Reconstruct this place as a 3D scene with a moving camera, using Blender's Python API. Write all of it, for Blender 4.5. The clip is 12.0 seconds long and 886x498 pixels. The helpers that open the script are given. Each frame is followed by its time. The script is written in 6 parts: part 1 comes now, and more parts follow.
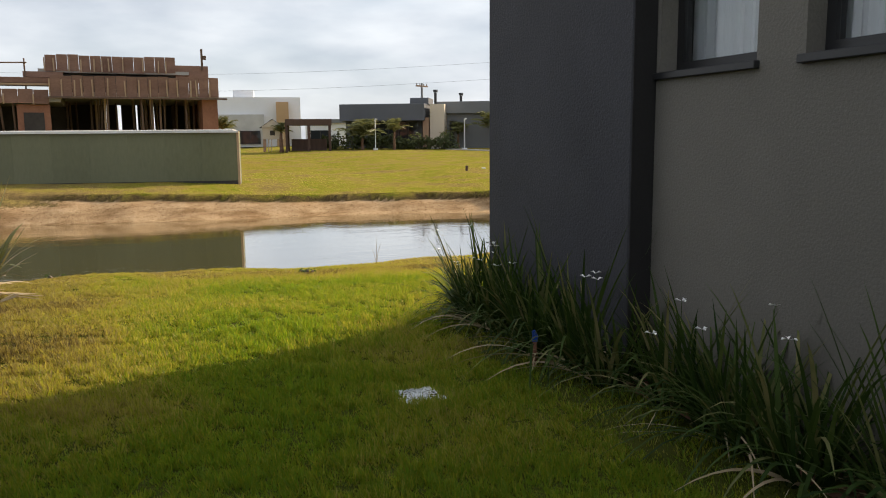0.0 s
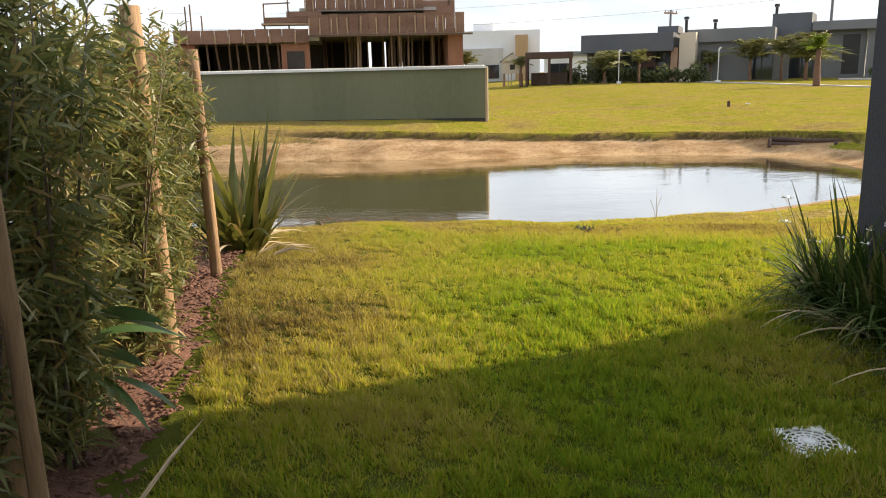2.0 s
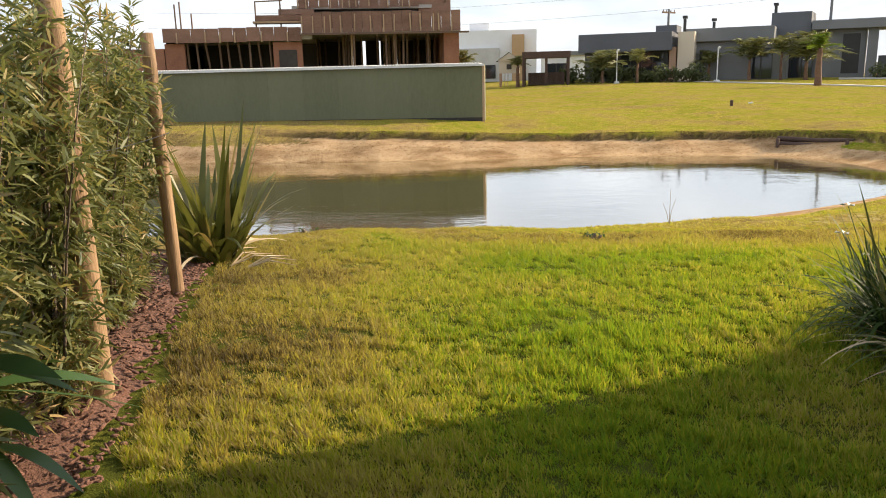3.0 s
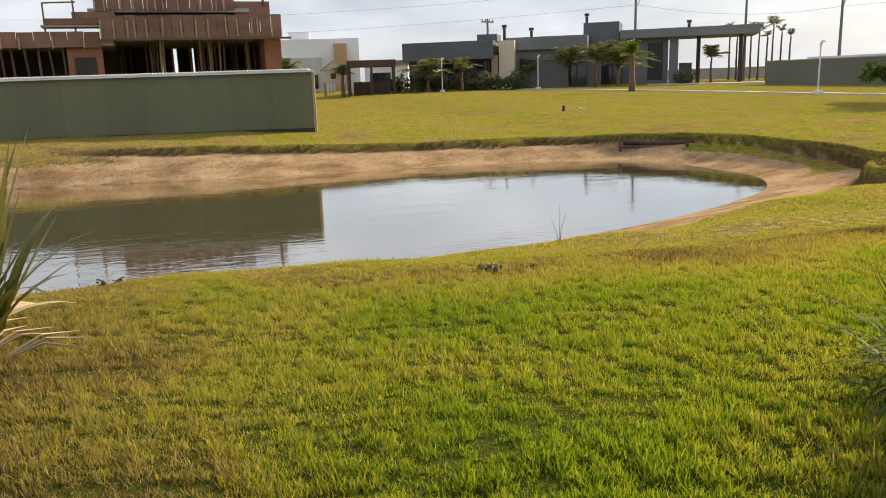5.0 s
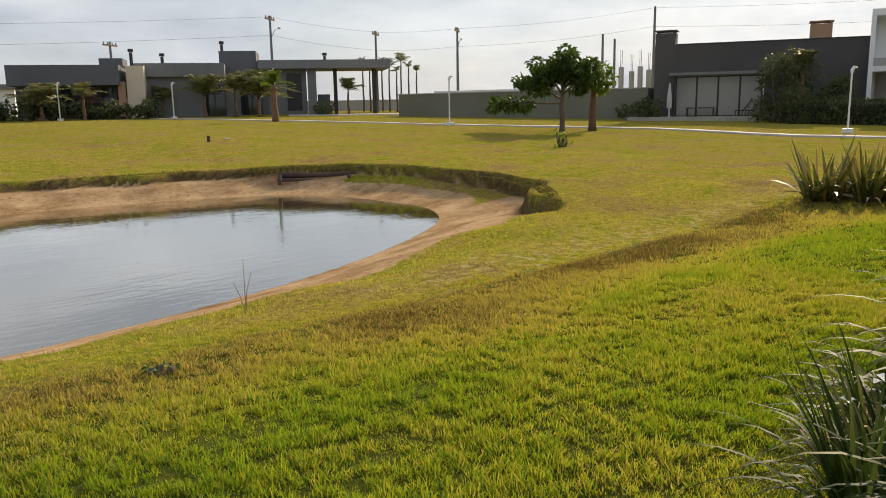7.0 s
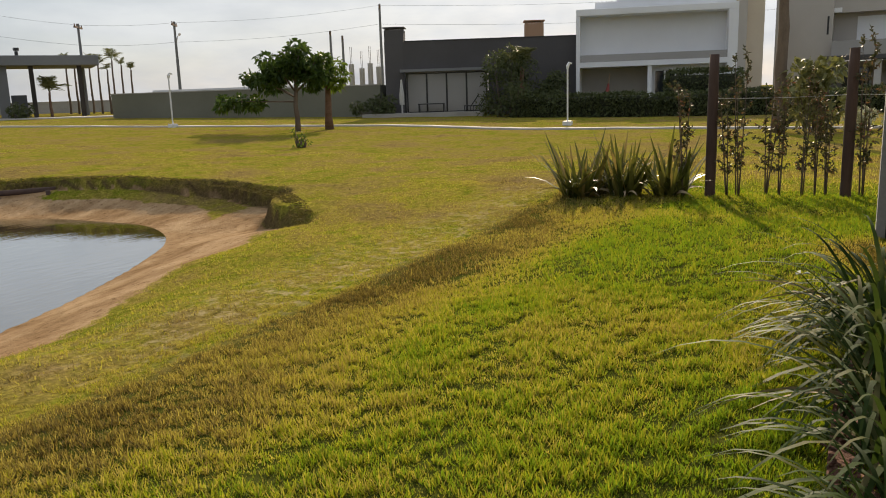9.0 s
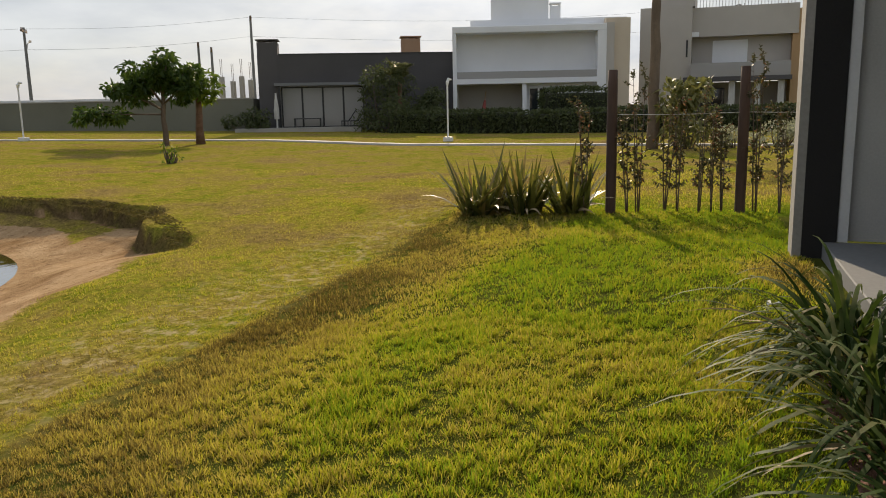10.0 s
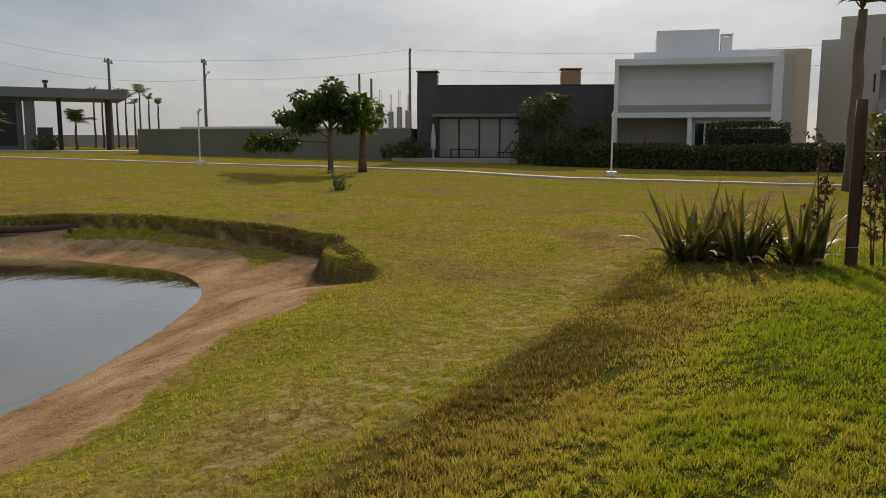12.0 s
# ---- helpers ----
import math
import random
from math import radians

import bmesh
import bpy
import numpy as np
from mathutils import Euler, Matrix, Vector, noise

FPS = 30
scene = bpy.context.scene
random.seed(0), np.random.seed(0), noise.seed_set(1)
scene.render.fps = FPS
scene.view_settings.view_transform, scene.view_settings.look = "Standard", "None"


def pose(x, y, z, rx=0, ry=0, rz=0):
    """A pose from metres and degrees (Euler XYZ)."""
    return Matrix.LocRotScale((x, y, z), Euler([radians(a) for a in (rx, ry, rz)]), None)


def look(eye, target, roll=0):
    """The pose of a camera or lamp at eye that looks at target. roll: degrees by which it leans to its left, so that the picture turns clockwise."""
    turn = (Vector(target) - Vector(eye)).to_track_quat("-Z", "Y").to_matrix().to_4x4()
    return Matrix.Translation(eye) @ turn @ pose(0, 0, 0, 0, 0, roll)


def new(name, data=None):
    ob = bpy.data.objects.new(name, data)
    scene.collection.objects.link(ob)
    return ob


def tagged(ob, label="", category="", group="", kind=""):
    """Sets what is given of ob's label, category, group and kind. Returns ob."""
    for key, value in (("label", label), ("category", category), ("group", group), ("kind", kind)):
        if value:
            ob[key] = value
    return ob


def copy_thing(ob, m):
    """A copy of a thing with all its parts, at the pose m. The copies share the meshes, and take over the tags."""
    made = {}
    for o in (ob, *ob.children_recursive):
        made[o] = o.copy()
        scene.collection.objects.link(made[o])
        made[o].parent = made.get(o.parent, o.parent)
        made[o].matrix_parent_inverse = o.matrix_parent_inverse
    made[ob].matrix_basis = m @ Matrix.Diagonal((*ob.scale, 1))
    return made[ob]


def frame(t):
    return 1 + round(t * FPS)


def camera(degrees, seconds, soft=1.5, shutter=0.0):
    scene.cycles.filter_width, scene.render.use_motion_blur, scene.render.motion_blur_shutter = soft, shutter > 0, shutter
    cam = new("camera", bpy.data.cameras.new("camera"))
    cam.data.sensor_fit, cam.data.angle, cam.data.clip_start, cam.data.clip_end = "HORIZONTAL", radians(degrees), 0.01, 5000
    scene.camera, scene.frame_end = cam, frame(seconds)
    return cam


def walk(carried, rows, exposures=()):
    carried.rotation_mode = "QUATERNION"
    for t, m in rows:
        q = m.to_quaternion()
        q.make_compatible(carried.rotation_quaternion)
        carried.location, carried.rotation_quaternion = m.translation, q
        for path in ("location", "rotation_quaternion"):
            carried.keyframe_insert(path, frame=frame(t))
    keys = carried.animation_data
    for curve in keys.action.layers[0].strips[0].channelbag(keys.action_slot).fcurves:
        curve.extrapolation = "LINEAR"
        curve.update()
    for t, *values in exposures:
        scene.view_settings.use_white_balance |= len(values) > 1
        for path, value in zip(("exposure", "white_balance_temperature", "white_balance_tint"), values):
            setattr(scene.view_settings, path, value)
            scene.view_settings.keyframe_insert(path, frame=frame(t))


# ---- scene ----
cam = camera(59.3, 12.0, soft=1.0)
PATH = [
    (0, (0.862, 0.808, 1.456), (1.549, 2.665, 1.173), -0.5),
    (0.5, (0.732, 1.073, 1.428), (1.115, 3.004, 1.079), -0.9),
    (1, (0.602, 1.352, 1.425), (0.777, 3.305, 1.032), -1.5),
    (1.5, (0.533, 1.643, 1.464), (0.664, 3.595, 1.049), -1.6),
    (2, (0.54, 2.003, 1.517), (0.654, 3.951, 1.079), -1.3),
    (2.5, (0.592, 2.369, 1.467), (0.704, 4.317, 1.03), -1.4),
    (2.7, (0.613, 2.542, 1.447), (0.729, 4.491, 1.01), -1.4),
    (4.5, (0.432, 3.967, 1.385), (0.78, 5.892, 0.968), -1.2),
    (5, (0.526, 4.523, 1.308), (1.078, 6.398, 0.887), -1.9),
    (5.5, (0.508, 5.087, 1.297), (1.203, 6.916, 0.886), -1.9),
    (6, (0.587, 5.429, 1.284), (1.513, 7.155, 0.883), -1.3),
    (6.5, (0.869, 5.857, 1.236), (2.061, 7.415, 0.843), -0.8),
    (7, (0.98, 6.147, 1.242), (2.308, 7.597, 0.874), -1.0),
    (7.5, (1.135, 6.421, 1.23), (2.608, 7.728, 0.881), -1.3),
    (7.7, (1.218, 6.542, 1.23), (2.768, 7.756, 0.877), -1.5),
    (9.3, (2.178, 7.305, 1.214), (3.95, 8.155, 0.846), -1.4),
    (9.5, (2.261, 7.402, 1.199), (4.073, 8.175, 0.85), -1.1),
    (10, (2.45, 7.661, 1.195), (4.311, 8.302, 0.838), -1.1),
    (10.5, (2.667, 7.872, 1.172), (4.536, 8.491, 0.82), -0.9),
    (11, (2.795, 8.13, 1.172), (4.651, 8.798, 0.844), -0.6),
    (11.5, (2.871, 8.392, 1.186), (4.679, 9.198, 0.9), -0.2),
    (12, (2.964, 8.583, 1.165), (4.692, 9.552, 0.892), 0.1),
]
EXPOSURES = [(0.0, 0.40), (1.0, 0.74), (2.5, 0.82), (4.5, 0.48), (6.5, 0.15), (9.5, -0.06), (10.5, -0.12), (12.0, -0.57)]
walk(cam, [(t, look(eye, aim, roll)) for t, eye, aim, roll in PATH], EXPOSURES)

# ---- sky, sun, exposure ----
SUN_AZ, SUN_EL = 71.5, 27.0
world = bpy.data.worlds.new("sky")
scene.world = world
world.use_nodes = True
wt = world.node_tree
wt.nodes.clear()


def wnode(kind, **kw):
    n = wt.nodes.new(kind)
    for k, v in kw.items():
        n.inputs[k].default_value = v
    return n


sky = wt.nodes.new("ShaderNodeTexSky")
sky.sky_type, sky.sun_disc = "NISHITA", False
sky.sun_elevation, sky.sun_rotation = radians(SUN_EL), radians(SUN_AZ)
sky.dust_density, sky.air_density = 1.0, 1.0
coord = wt.nodes.new("ShaderNodeTexCoord")
stretch = wt.nodes.new("ShaderNodeMapping")
stretch.inputs["Scale"].default_value = (1.0, 1.0, 3.2)
wt.links.new(coord.outputs["Generated"], stretch.inputs["Vector"])
cloud = wnode("ShaderNodeTexNoise", Scale=2.6, Detail=7.0, Roughness=0.58)
wt.links.new(stretch.outputs[0], cloud.inputs["Vector"])
cover = wt.nodes.new("ShaderNodeValToRGB")
cover.color_ramp.elements[0].position, cover.color_ramp.elements[1].position = 0.36, 0.62
wt.links.new(cloud.outputs["Fac"], cover.inputs["Fac"])
soft = wnode("ShaderNodeMath")
soft.operation = "MULTIPLY_ADD"
soft.inputs[1].default_value, soft.inputs[2].default_value = 0.25, 0.72
wt.links.new(cover.outputs["Color"], soft.inputs[0])
shade = wnode("ShaderNodeTexNoise", Scale=5.0, Detail=5.0)
wt.links.new(stretch.outputs[0], shade.inputs["Vector"])
tone = wt.nodes.new("ShaderNodeValToRGB")
tone.color_ramp.elements[0].position, tone.color_ramp.elements[1].position = 0.3, 0.7
tone.color_ramp.elements[0].color, tone.color_ramp.elements[1].color = (4.3, 4.7, 5.4, 1), (7.6, 7.8, 8.1, 1)
wt.links.new(shade.outputs["Fac"], tone.inputs["Fac"])
over = wt.nodes.new("ShaderNodeMix")
over.data_type = "RGBA"
wt.links.new(soft.outputs[0], over.inputs["Factor"])
wt.links.new(sky.outputs[0], over.inputs["A"])
wt.links.new(tone.outputs["Color"], over.inputs["B"])
aim = wt.nodes.new("ShaderNodeVectorMath")
aim.operation = "DOT_PRODUCT"
aim.inputs[1].default_value = (math.sin(radians(SUN_AZ)) * math.cos(radians(SUN_EL)), math.cos(radians(SUN_AZ)) * math.cos(radians(SUN_EL)), math.sin(radians(SUN_EL)))
wt.links.new(coord.outputs["Generated"], aim.inputs[0])
near_sun = wnode("ShaderNodeMath")
near_sun.operation = "POWER"
near_sun.inputs[1].default_value = 34.0
near_sun.use_clamp = True
wt.links.new(aim.outputs["Value"], near_sun.inputs[0])
veil = wnode("ShaderNodeMath")
veil.operation = "MULTIPLY"
wt.links.new(near_sun.outputs[0], veil.inputs[0])
wt.links.new(cloud.outputs["Fac"], veil.inputs[1])
glow = wt.nodes.new("ShaderNodeMix")
glow.data_type = "RGBA"
glow.blend_type = "ADD"
glow.inputs["B"].default_value = (38.0, 37.5, 37.0, 1)
wt.links.new(veil.outputs[0], glow.inputs["Factor"])
wt.links.new(over.outputs["Result"], glow.inputs["A"])
back = wnode("ShaderNodeBackground", Strength=0.1)
wt.links.new(glow.outputs["Result"], back.inputs["Color"])
wout = wt.nodes.new("ShaderNodeOutputWorld")
wt.links.new(back.outputs[0], wout.inputs["Surface"])

sun = new("sun", bpy.data.lights.new("sun", "SUN"))
sun.data.energy, sun.data.angle, sun.data.color = 5.0, radians(0.6), (1.0, 0.81, 0.58)
sun_way = Vector((math.sin(radians(SUN_AZ)) * math.cos(radians(SUN_EL)), math.cos(radians(SUN_AZ)) * math.cos(radians(SUN_EL)), math.sin(radians(SUN_EL))))
sun.matrix_world = look(sun_way * 120, (0, 0, 0))


# ---- materials ----
def ramp(nt, fac, stops):
    r = nt.nodes.new("ShaderNodeValToRGB")
    while len(r.color_ramp.elements) < len(stops):
        r.color_ramp.elements.new(0.5)
    for e, (p, c) in zip(r.color_ramp.elements, stops):
        e.position, e.color = p, (*c, 1)
    nt.links.new(fac, r.inputs["Fac"])
    return r.outputs["Color"]


def noise_tex(nt, vec, scale, detail=4.0, rough=0.55):
    n = nt.nodes.new("ShaderNodeTexNoise")
    n.inputs["Scale"].default_value, n.inputs["Detail"].default_value, n.inputs["Roughness"].default_value = scale, detail, rough
    if vec is not None:
        nt.links.new(vec, n.inputs["Vector"])
    return n.outputs["Fac"]


def mix(nt, fac, a, b, how="MIX"):
    m = nt.nodes.new("ShaderNodeMix")
    m.data_type, m.blend_type = "RGBA", how
    for sock, v in (("Factor", fac), ("A", a), ("B", b)):
        if isinstance(v, (int, float)):
            m.inputs[sock].default_value = v
        elif isinstance(v, tuple):
            m.inputs[sock].default_value = (*v, 1)
        else:
            nt.links.new(v, m.inputs[sock])
    return m.outputs["Result"]


def calc(nt, op, a, b=None, c=None):
    m = nt.nodes.new("ShaderNodeMath")
    m.operation = op
    for i, v in enumerate((a, b, c)):
        if v is None:
            continue
        if isinstance(v, (int, float)):
            m.inputs[i].default_value = v
        else:
            nt.links.new(v, m.inputs[i])
    return m.outputs[0]


def empty_mat(name):
    m = bpy.data.materials.new(name)
    m.use_nodes = True
    nt = m.node_tree
    return m, nt, nt.nodes["Principled BSDF"]


def place(nt):
    return nt.nodes.new("ShaderNodeNewGeometry").outputs["Position"]


def stretched(nt, vec, sx, sy, sz):
    m = nt.nodes.new("ShaderNodeMapping")
    m.inputs["Scale"].default_value = (sx, sy, sz)
    nt.links.new(vec, m.inputs["Vector"])
    return m.outputs[0]


def bumped(nt, bsdf, height, strength, dist=0.01):
    b = nt.nodes.new("ShaderNodeBump")
    b.inputs["Strength"].default_value, b.inputs["Distance"].default_value = strength, dist
    nt.links.new(height, b.inputs["Height"])
    nt.links.new(b.outputs[0], bsdf.inputs["Normal"])


def surface(name, dark, light, rough=0.8, fine=40.0, broad=1.2, bump=0.3, dist=0.004, grain=(1, 1, 1), metal=0.0, local=False):
    """A plain worn surface: broad stains, fine grain, relief."""
    m, nt, p = empty_mat(name)
    vec = nt.nodes.new("ShaderNodeTexCoord").outputs["Object"] if local else place(nt)
    if grain != (1, 1, 1):
        vec = stretched(nt, vec, *grain)
    a, b = noise_tex(nt, vec, broad, 5.0), noise_tex(nt, vec, fine, 3.0)
    f = calc(nt, "MULTIPLY_ADD", b, 0.45, calc(nt, "MULTIPLY_ADD", a, 0.9, -0.18))
    rnd = nt.nodes.new("ShaderNodeObjectInfo").outputs["Random"]
    f = calc(nt, "MULTIPLY_ADD", rnd, 0.16, calc(nt, "SUBTRACT", f, 0.08))
    nt.links.new(ramp(nt, f, ((0.2, dark), (0.8, light))), p.inputs["Base Color"])
    p.inputs["Roughness"].default_value, p.inputs["Metallic"].default_value = rough, metal
    bumped(nt, p, b, bump, dist)
    return m


def leafy(name, dark, light, rough=0.5, through_light=0.4, tip=None, gloss=0.3):
    """Leaves: colour by leaf, some light through them."""
    m, nt, p = empty_mat(name)
    isl = nt.nodes.new("ShaderNodeNewGeometry").outputs["Random Per Island"]
    f = calc(nt, "MULTIPLY_ADD", noise_tex(nt, place(nt), 3.0), 0.5, calc(nt, "MULTIPLY", isl, 0.6))
    stops = ((0.15, dark), (0.75, light)) if tip is None else ((0.15, dark), (0.7, light), (0.88, tip))
    col = ramp(nt, f, stops)
    nt.links.new(col, p.inputs["Base Color"])
    p.inputs["Roughness"].default_value = rough
    p.inputs["Specular IOR Level"].default_value = gloss
    tr = nt.nodes.new("ShaderNodeBsdfTranslucent")
    nt.links.new(mix(nt, 0.5, col, mix(nt, 1.0, col, (1.0, 0.95, 0.35), "MULTIPLY")), tr.inputs["Color"])
    ms = nt.nodes.new("ShaderNodeMixShader")
    ms.inputs[0].default_value = through_light
    nt.links.new(p.outputs[0], ms.inputs[1])
    nt.links.new(tr.outputs[0], ms.inputs[2])
    nt.links.new(ms.outputs[0], nt.nodes["Material Output"].inputs["Surface"])
    return m


def dryness(nt):
    """How dry the lawn is: a parched strip along the lot's edge by the pond, dry ground by the hedge, patches."""
    pos = place(nt)
    sep = nt.nodes.new("ShaderNodeSeparateXYZ")
    nt.links.new(pos, sep.inputs[0])
    x, y = sep.outputs[0], sep.outputs[1]
    wob = noise_tex(nt, pos, 0.8, 4.0)
    yy = calc(nt, "ADD", calc(nt, "MULTIPLY_ADD", x, -0.035, y), calc(nt, "MULTIPLY_ADD", wob, 2.4, -1.2))
    rise = nt.nodes.new("ShaderNodeMapRange")
    rise.interpolation_type = "SMOOTHSTEP"
    for k, v in (("From Min", 8.6), ("From Max", 10.3), ("To Min", 0.0), ("To Max", 0.78)):
        rise.inputs[k].default_value = v
    nt.links.new(yy, rise.inputs["Value"])
    beyond = nt.nodes.new("ShaderNodeMapRange")
    for k, v in (("From Min", 10.35), ("From Max", 10.6), ("To Min", 1.0), ("To Max", 0.0)):
        beyond.inputs[k].default_value = v
    nt.links.new(calc(nt, "ADD", calc(nt, "MULTIPLY_ADD", x, -0.03, y), calc(nt, "MULTIPLY_ADD", wob, 0.4, -0.2)), beyond.inputs["Value"])
    band = nt.nodes.new("ShaderNodeMath")
    band.operation = "MULTIPLY"
    nt.links.new(rise.outputs[0], band.inputs[0])
    nt.links.new(beyond.outputs[0], band.inputs[1])
    reach = nt.nodes.new("ShaderNodeMapRange")
    for k, v in (("From Min", 1.2), ("From Max", 4.2), ("To Min", 0.35), ("To Max", 1.0)):
        reach.inputs[k].default_value = v
    nt.links.new(x, reach.inputs["Value"])
    strip = calc(nt, "MULTIPLY", band.outputs[0], reach.outputs[0])
    left = nt.nodes.new("ShaderNodeMapRange")
    left.interpolation_type = "SMOOTHSTEP"
    for k, v in (("From Min", 2.6), ("From Max", 0.0), ("To Min", 0.0), ("To Max", 0.66)):
        left.inputs[k].default_value = v
    nt.links.new(calc(nt, "MULTIPLY_ADD", wob, 1.4, x), left.inputs["Value"])
    ahead = nt.nodes.new("ShaderNodeMapRange")
    for k, v in (("From Min", 4.0), ("From Max", 6.6)):
        ahead.inputs[k].default_value = v
    nt.links.new(y, ahead.inputs["Value"])
    left_dry = calc(nt, "MULTIPLY", left.outputs[0], ahead.outputs[0])
    far = nt.nodes.new("ShaderNodeMapRange")
    for k, v in (("From Min", 9.5), ("From Max", 11.0), ("To Min", 0.0), ("To Max", 0.43)):
        far.inputs[k].default_value = v
    nt.links.new(calc(nt, "MAXIMUM", y, calc(nt, "SUBTRACT", x, 3.0)), far.inputs["Value"])
    patch = nt.nodes.new("ShaderNodeMapRange")
    for k, v in (("From Min", 0.45), ("From Max", 0.70), ("To Min", 0.0), ("To Max", 0.48)):
        patch.inputs[k].default_value = v
    nt.links.new(noise_tex(nt, pos, 0.55, 6.0, 0.6), patch.inputs["Value"])
    bare = nt.nodes.new("ShaderNodeMapRange")
    bare.interpolation_type = "SMOOTHSTEP"
    for k, v in (("From Min", 1.5), ("From Max", 0.5), ("To Min", 0.0), ("To Max", 0.75)):
        bare.inputs[k].default_value = v
    off = calc(nt, "ADD", calc(nt, "MULTIPLY", calc(nt, "ABSOLUTE", calc(nt, "SUBTRACT", x, 8.3)), 0.8), calc(nt, "MULTIPLY", calc(nt, "ABSOLUTE", calc(nt, "SUBTRACT", y, 7.05)), 1.8))
    nt.links.new(calc(nt, "MULTIPLY_ADD", wob, 0.8, off), bare.inputs["Value"])
    left_dry = calc(nt, "MAXIMUM", left_dry, bare.outputs[0])
    return calc(nt, "MINIMUM", calc(nt, "ADD", calc(nt, "MAXIMUM", calc(nt, "MAXIMUM", strip, left_dry), far.outputs[0]), patch.outputs[0]), 1.0)


def blade_material():
    m, nt, p = empty_mat("grass_blade")
    isl = nt.nodes.new("ShaderNodeNewGeometry").outputs["Random Per Island"]
    d = calc(nt, "MULTIPLY_ADD", calc(nt, "SUBTRACT", isl, 0.5), 0.6, dryness(nt))
    col = ramp(nt, d, ((0.0, (0.150, 0.236, 0.024)), (0.3, (0.300, 0.300, 0.038)), (0.52, (0.385, 0.325, 0.140)), (0.78, (0.215, 0.165, 0.082)), (1.0, (0.100, 0.076, 0.042))))
    nt.links.new(col, p.inputs["Base Color"])
    p.inputs["Roughness"].default_value = 0.5
    p.inputs["Specular IOR Level"].default_value = 0.38
    tr = nt.nodes.new("ShaderNodeBsdfTranslucent")
    nt.links.new(mix(nt, 1.0, col, (1.40, 1.36, 0.50), "MULTIPLY"), tr.inputs["Color"])
    ms = nt.nodes.new("ShaderNodeMixShader")
    ms.inputs[0].default_value = 0.55
    nt.links.new(p.outputs[0], ms.inputs[1])
    nt.links.new(tr.outputs[0], ms.inputs[2])
    nt.links.new(ms.outputs[0], nt.nodes["Material Output"].inputs["Surface"])
    return m


def ground_material():
    m, nt, p = empty_mat("ground")
    pos = place(nt)
    fine = noise_tex(nt, pos, 26.0, 6.0, 0.7)
    mid = noise_tex(nt, pos, 3.0, 5.0, 0.65)
    d = calc(nt, "MULTIPLY_ADD", calc(nt, "SUBTRACT", mid, 0.5), 1.0, dryness(nt))
    turf = ramp(nt, d, ((0.0, (0.092, 0.142, 0.010)), (0.3, (0.175, 0.200, 0.019)), (0.52, (0.262, 0.222, 0.044)), (0.78, (0.252, 0.188, 0.070)), (1.0, (0.180, 0.130, 0.058))))
    turf = mix(nt, 1.0, turf, ramp(nt, fine, ((0.28, (0.38, 0.38, 0.36)), (0.72, (1.55, 1.55, 1.5)))), "MULTIPLY")
    turf = mix(nt, 1.0, turf, ramp(nt, noise_tex(nt, pos, 8.0, 5.0, 0.75), ((0.3, (0.6, 0.62, 0.6)), (0.7, (1.25, 1.22, 1.2)))), "MULTIPLY")
    worn = nt.nodes.new("ShaderNodeAttribute")
    worn.attribute_name = "worn"
    scuff = nt.nodes.new("ShaderNodeMapRange")
    for k, v in (("From Min", 0.50), ("From Max", 0.62), ("To Max", 0.85)):
        scuff.inputs[k].default_value = v
    nt.links.new(noise_tex(nt, pos, 7.0, 6.0, 0.75), scuff.inputs["Value"])
    turf = mix(nt, calc(nt, "MULTIPLY", scuff.outputs[0], worn.outputs["Fac"]), turf, (0.44, 0.36, 0.20))
    lot = nt.nodes.new("ShaderNodeAttribute")
    lot.attribute_name = "lot"
    # Thatch under the lot's blades, darkened so gaps between tufts look shaded.
    turf = mix(nt, lot.outputs["Fac"], turf, mix(nt, mid, (0.048, 0.066, 0.011), (0.098, 0.100, 0.022)))
    sandy = ramp(nt, calc(nt, "MULTIPLY_ADD", fine, 0.5, calc(nt, "MULTIPLY", mid, 0.6)), ((0.25, (0.22, 0.135, 0.070)), (0.5, (0.40, 0.270, 0.150)), (0.68, (0.48, 0.340, 0.200)), (0.85, (0.58, 0.43, 0.27))))
    clods = ramp(nt, noise_tex(nt, pos, 9.0, 7.0, 0.8), ((0.34, (0.45, 0.40, 0.36)), (0.46, (1.0, 1.0, 1.0)), (0.7, (1.1, 1.1, 1.1))))
    sandy = mix(nt, 1.0, sandy, clods, "MULTIPLY")
    sandy = mix(nt, 1.0, sandy, ramp(nt, noise_tex(nt, stretched(nt, pos, 0.5, 1.1, 1.0), 1.6, 5.0, 0.6), ((0.35, (0.62, 0.56, 0.50)), (0.6, (1.06, 1.06, 1.06)))), "MULTIPLY")
    wet = nt.nodes.new("ShaderNodeAttribute")
    wet.attribute_name = "wet"
    sandy = mix(nt, wet.outputs["Fac"], sandy, mix(nt, 1.0, sandy, (0.62, 0.58, 0.54), "MULTIPLY"))
    soil = ramp(nt, fine, ((0.3, (0.045, 0.030, 0.018)), (0.7, (0.125, 0.085, 0.048))))
    at = nt.nodes.new("ShaderNodeAttribute")
    at.attribute_name = "sand"
    edge = nt.nodes.new("ShaderNodeMapRange")
    for k, v in (("From Min", 0.42), ("From Max", 0.58)):
        edge.inputs[k].default_value = v
    nt.links.new(calc(nt, "MULTIPLY_ADD", calc(nt, "SUBTRACT", noise_tex(nt, pos, 5.0, 6.0, 0.7), 0.5), 1.3, at.outputs["Fac"]), edge.inputs["Value"])
    cut = nt.nodes.new("ShaderNodeAttribute")
    cut.attribute_name = "cut"
    col = mix(nt, edge.outputs[0], turf, sandy)
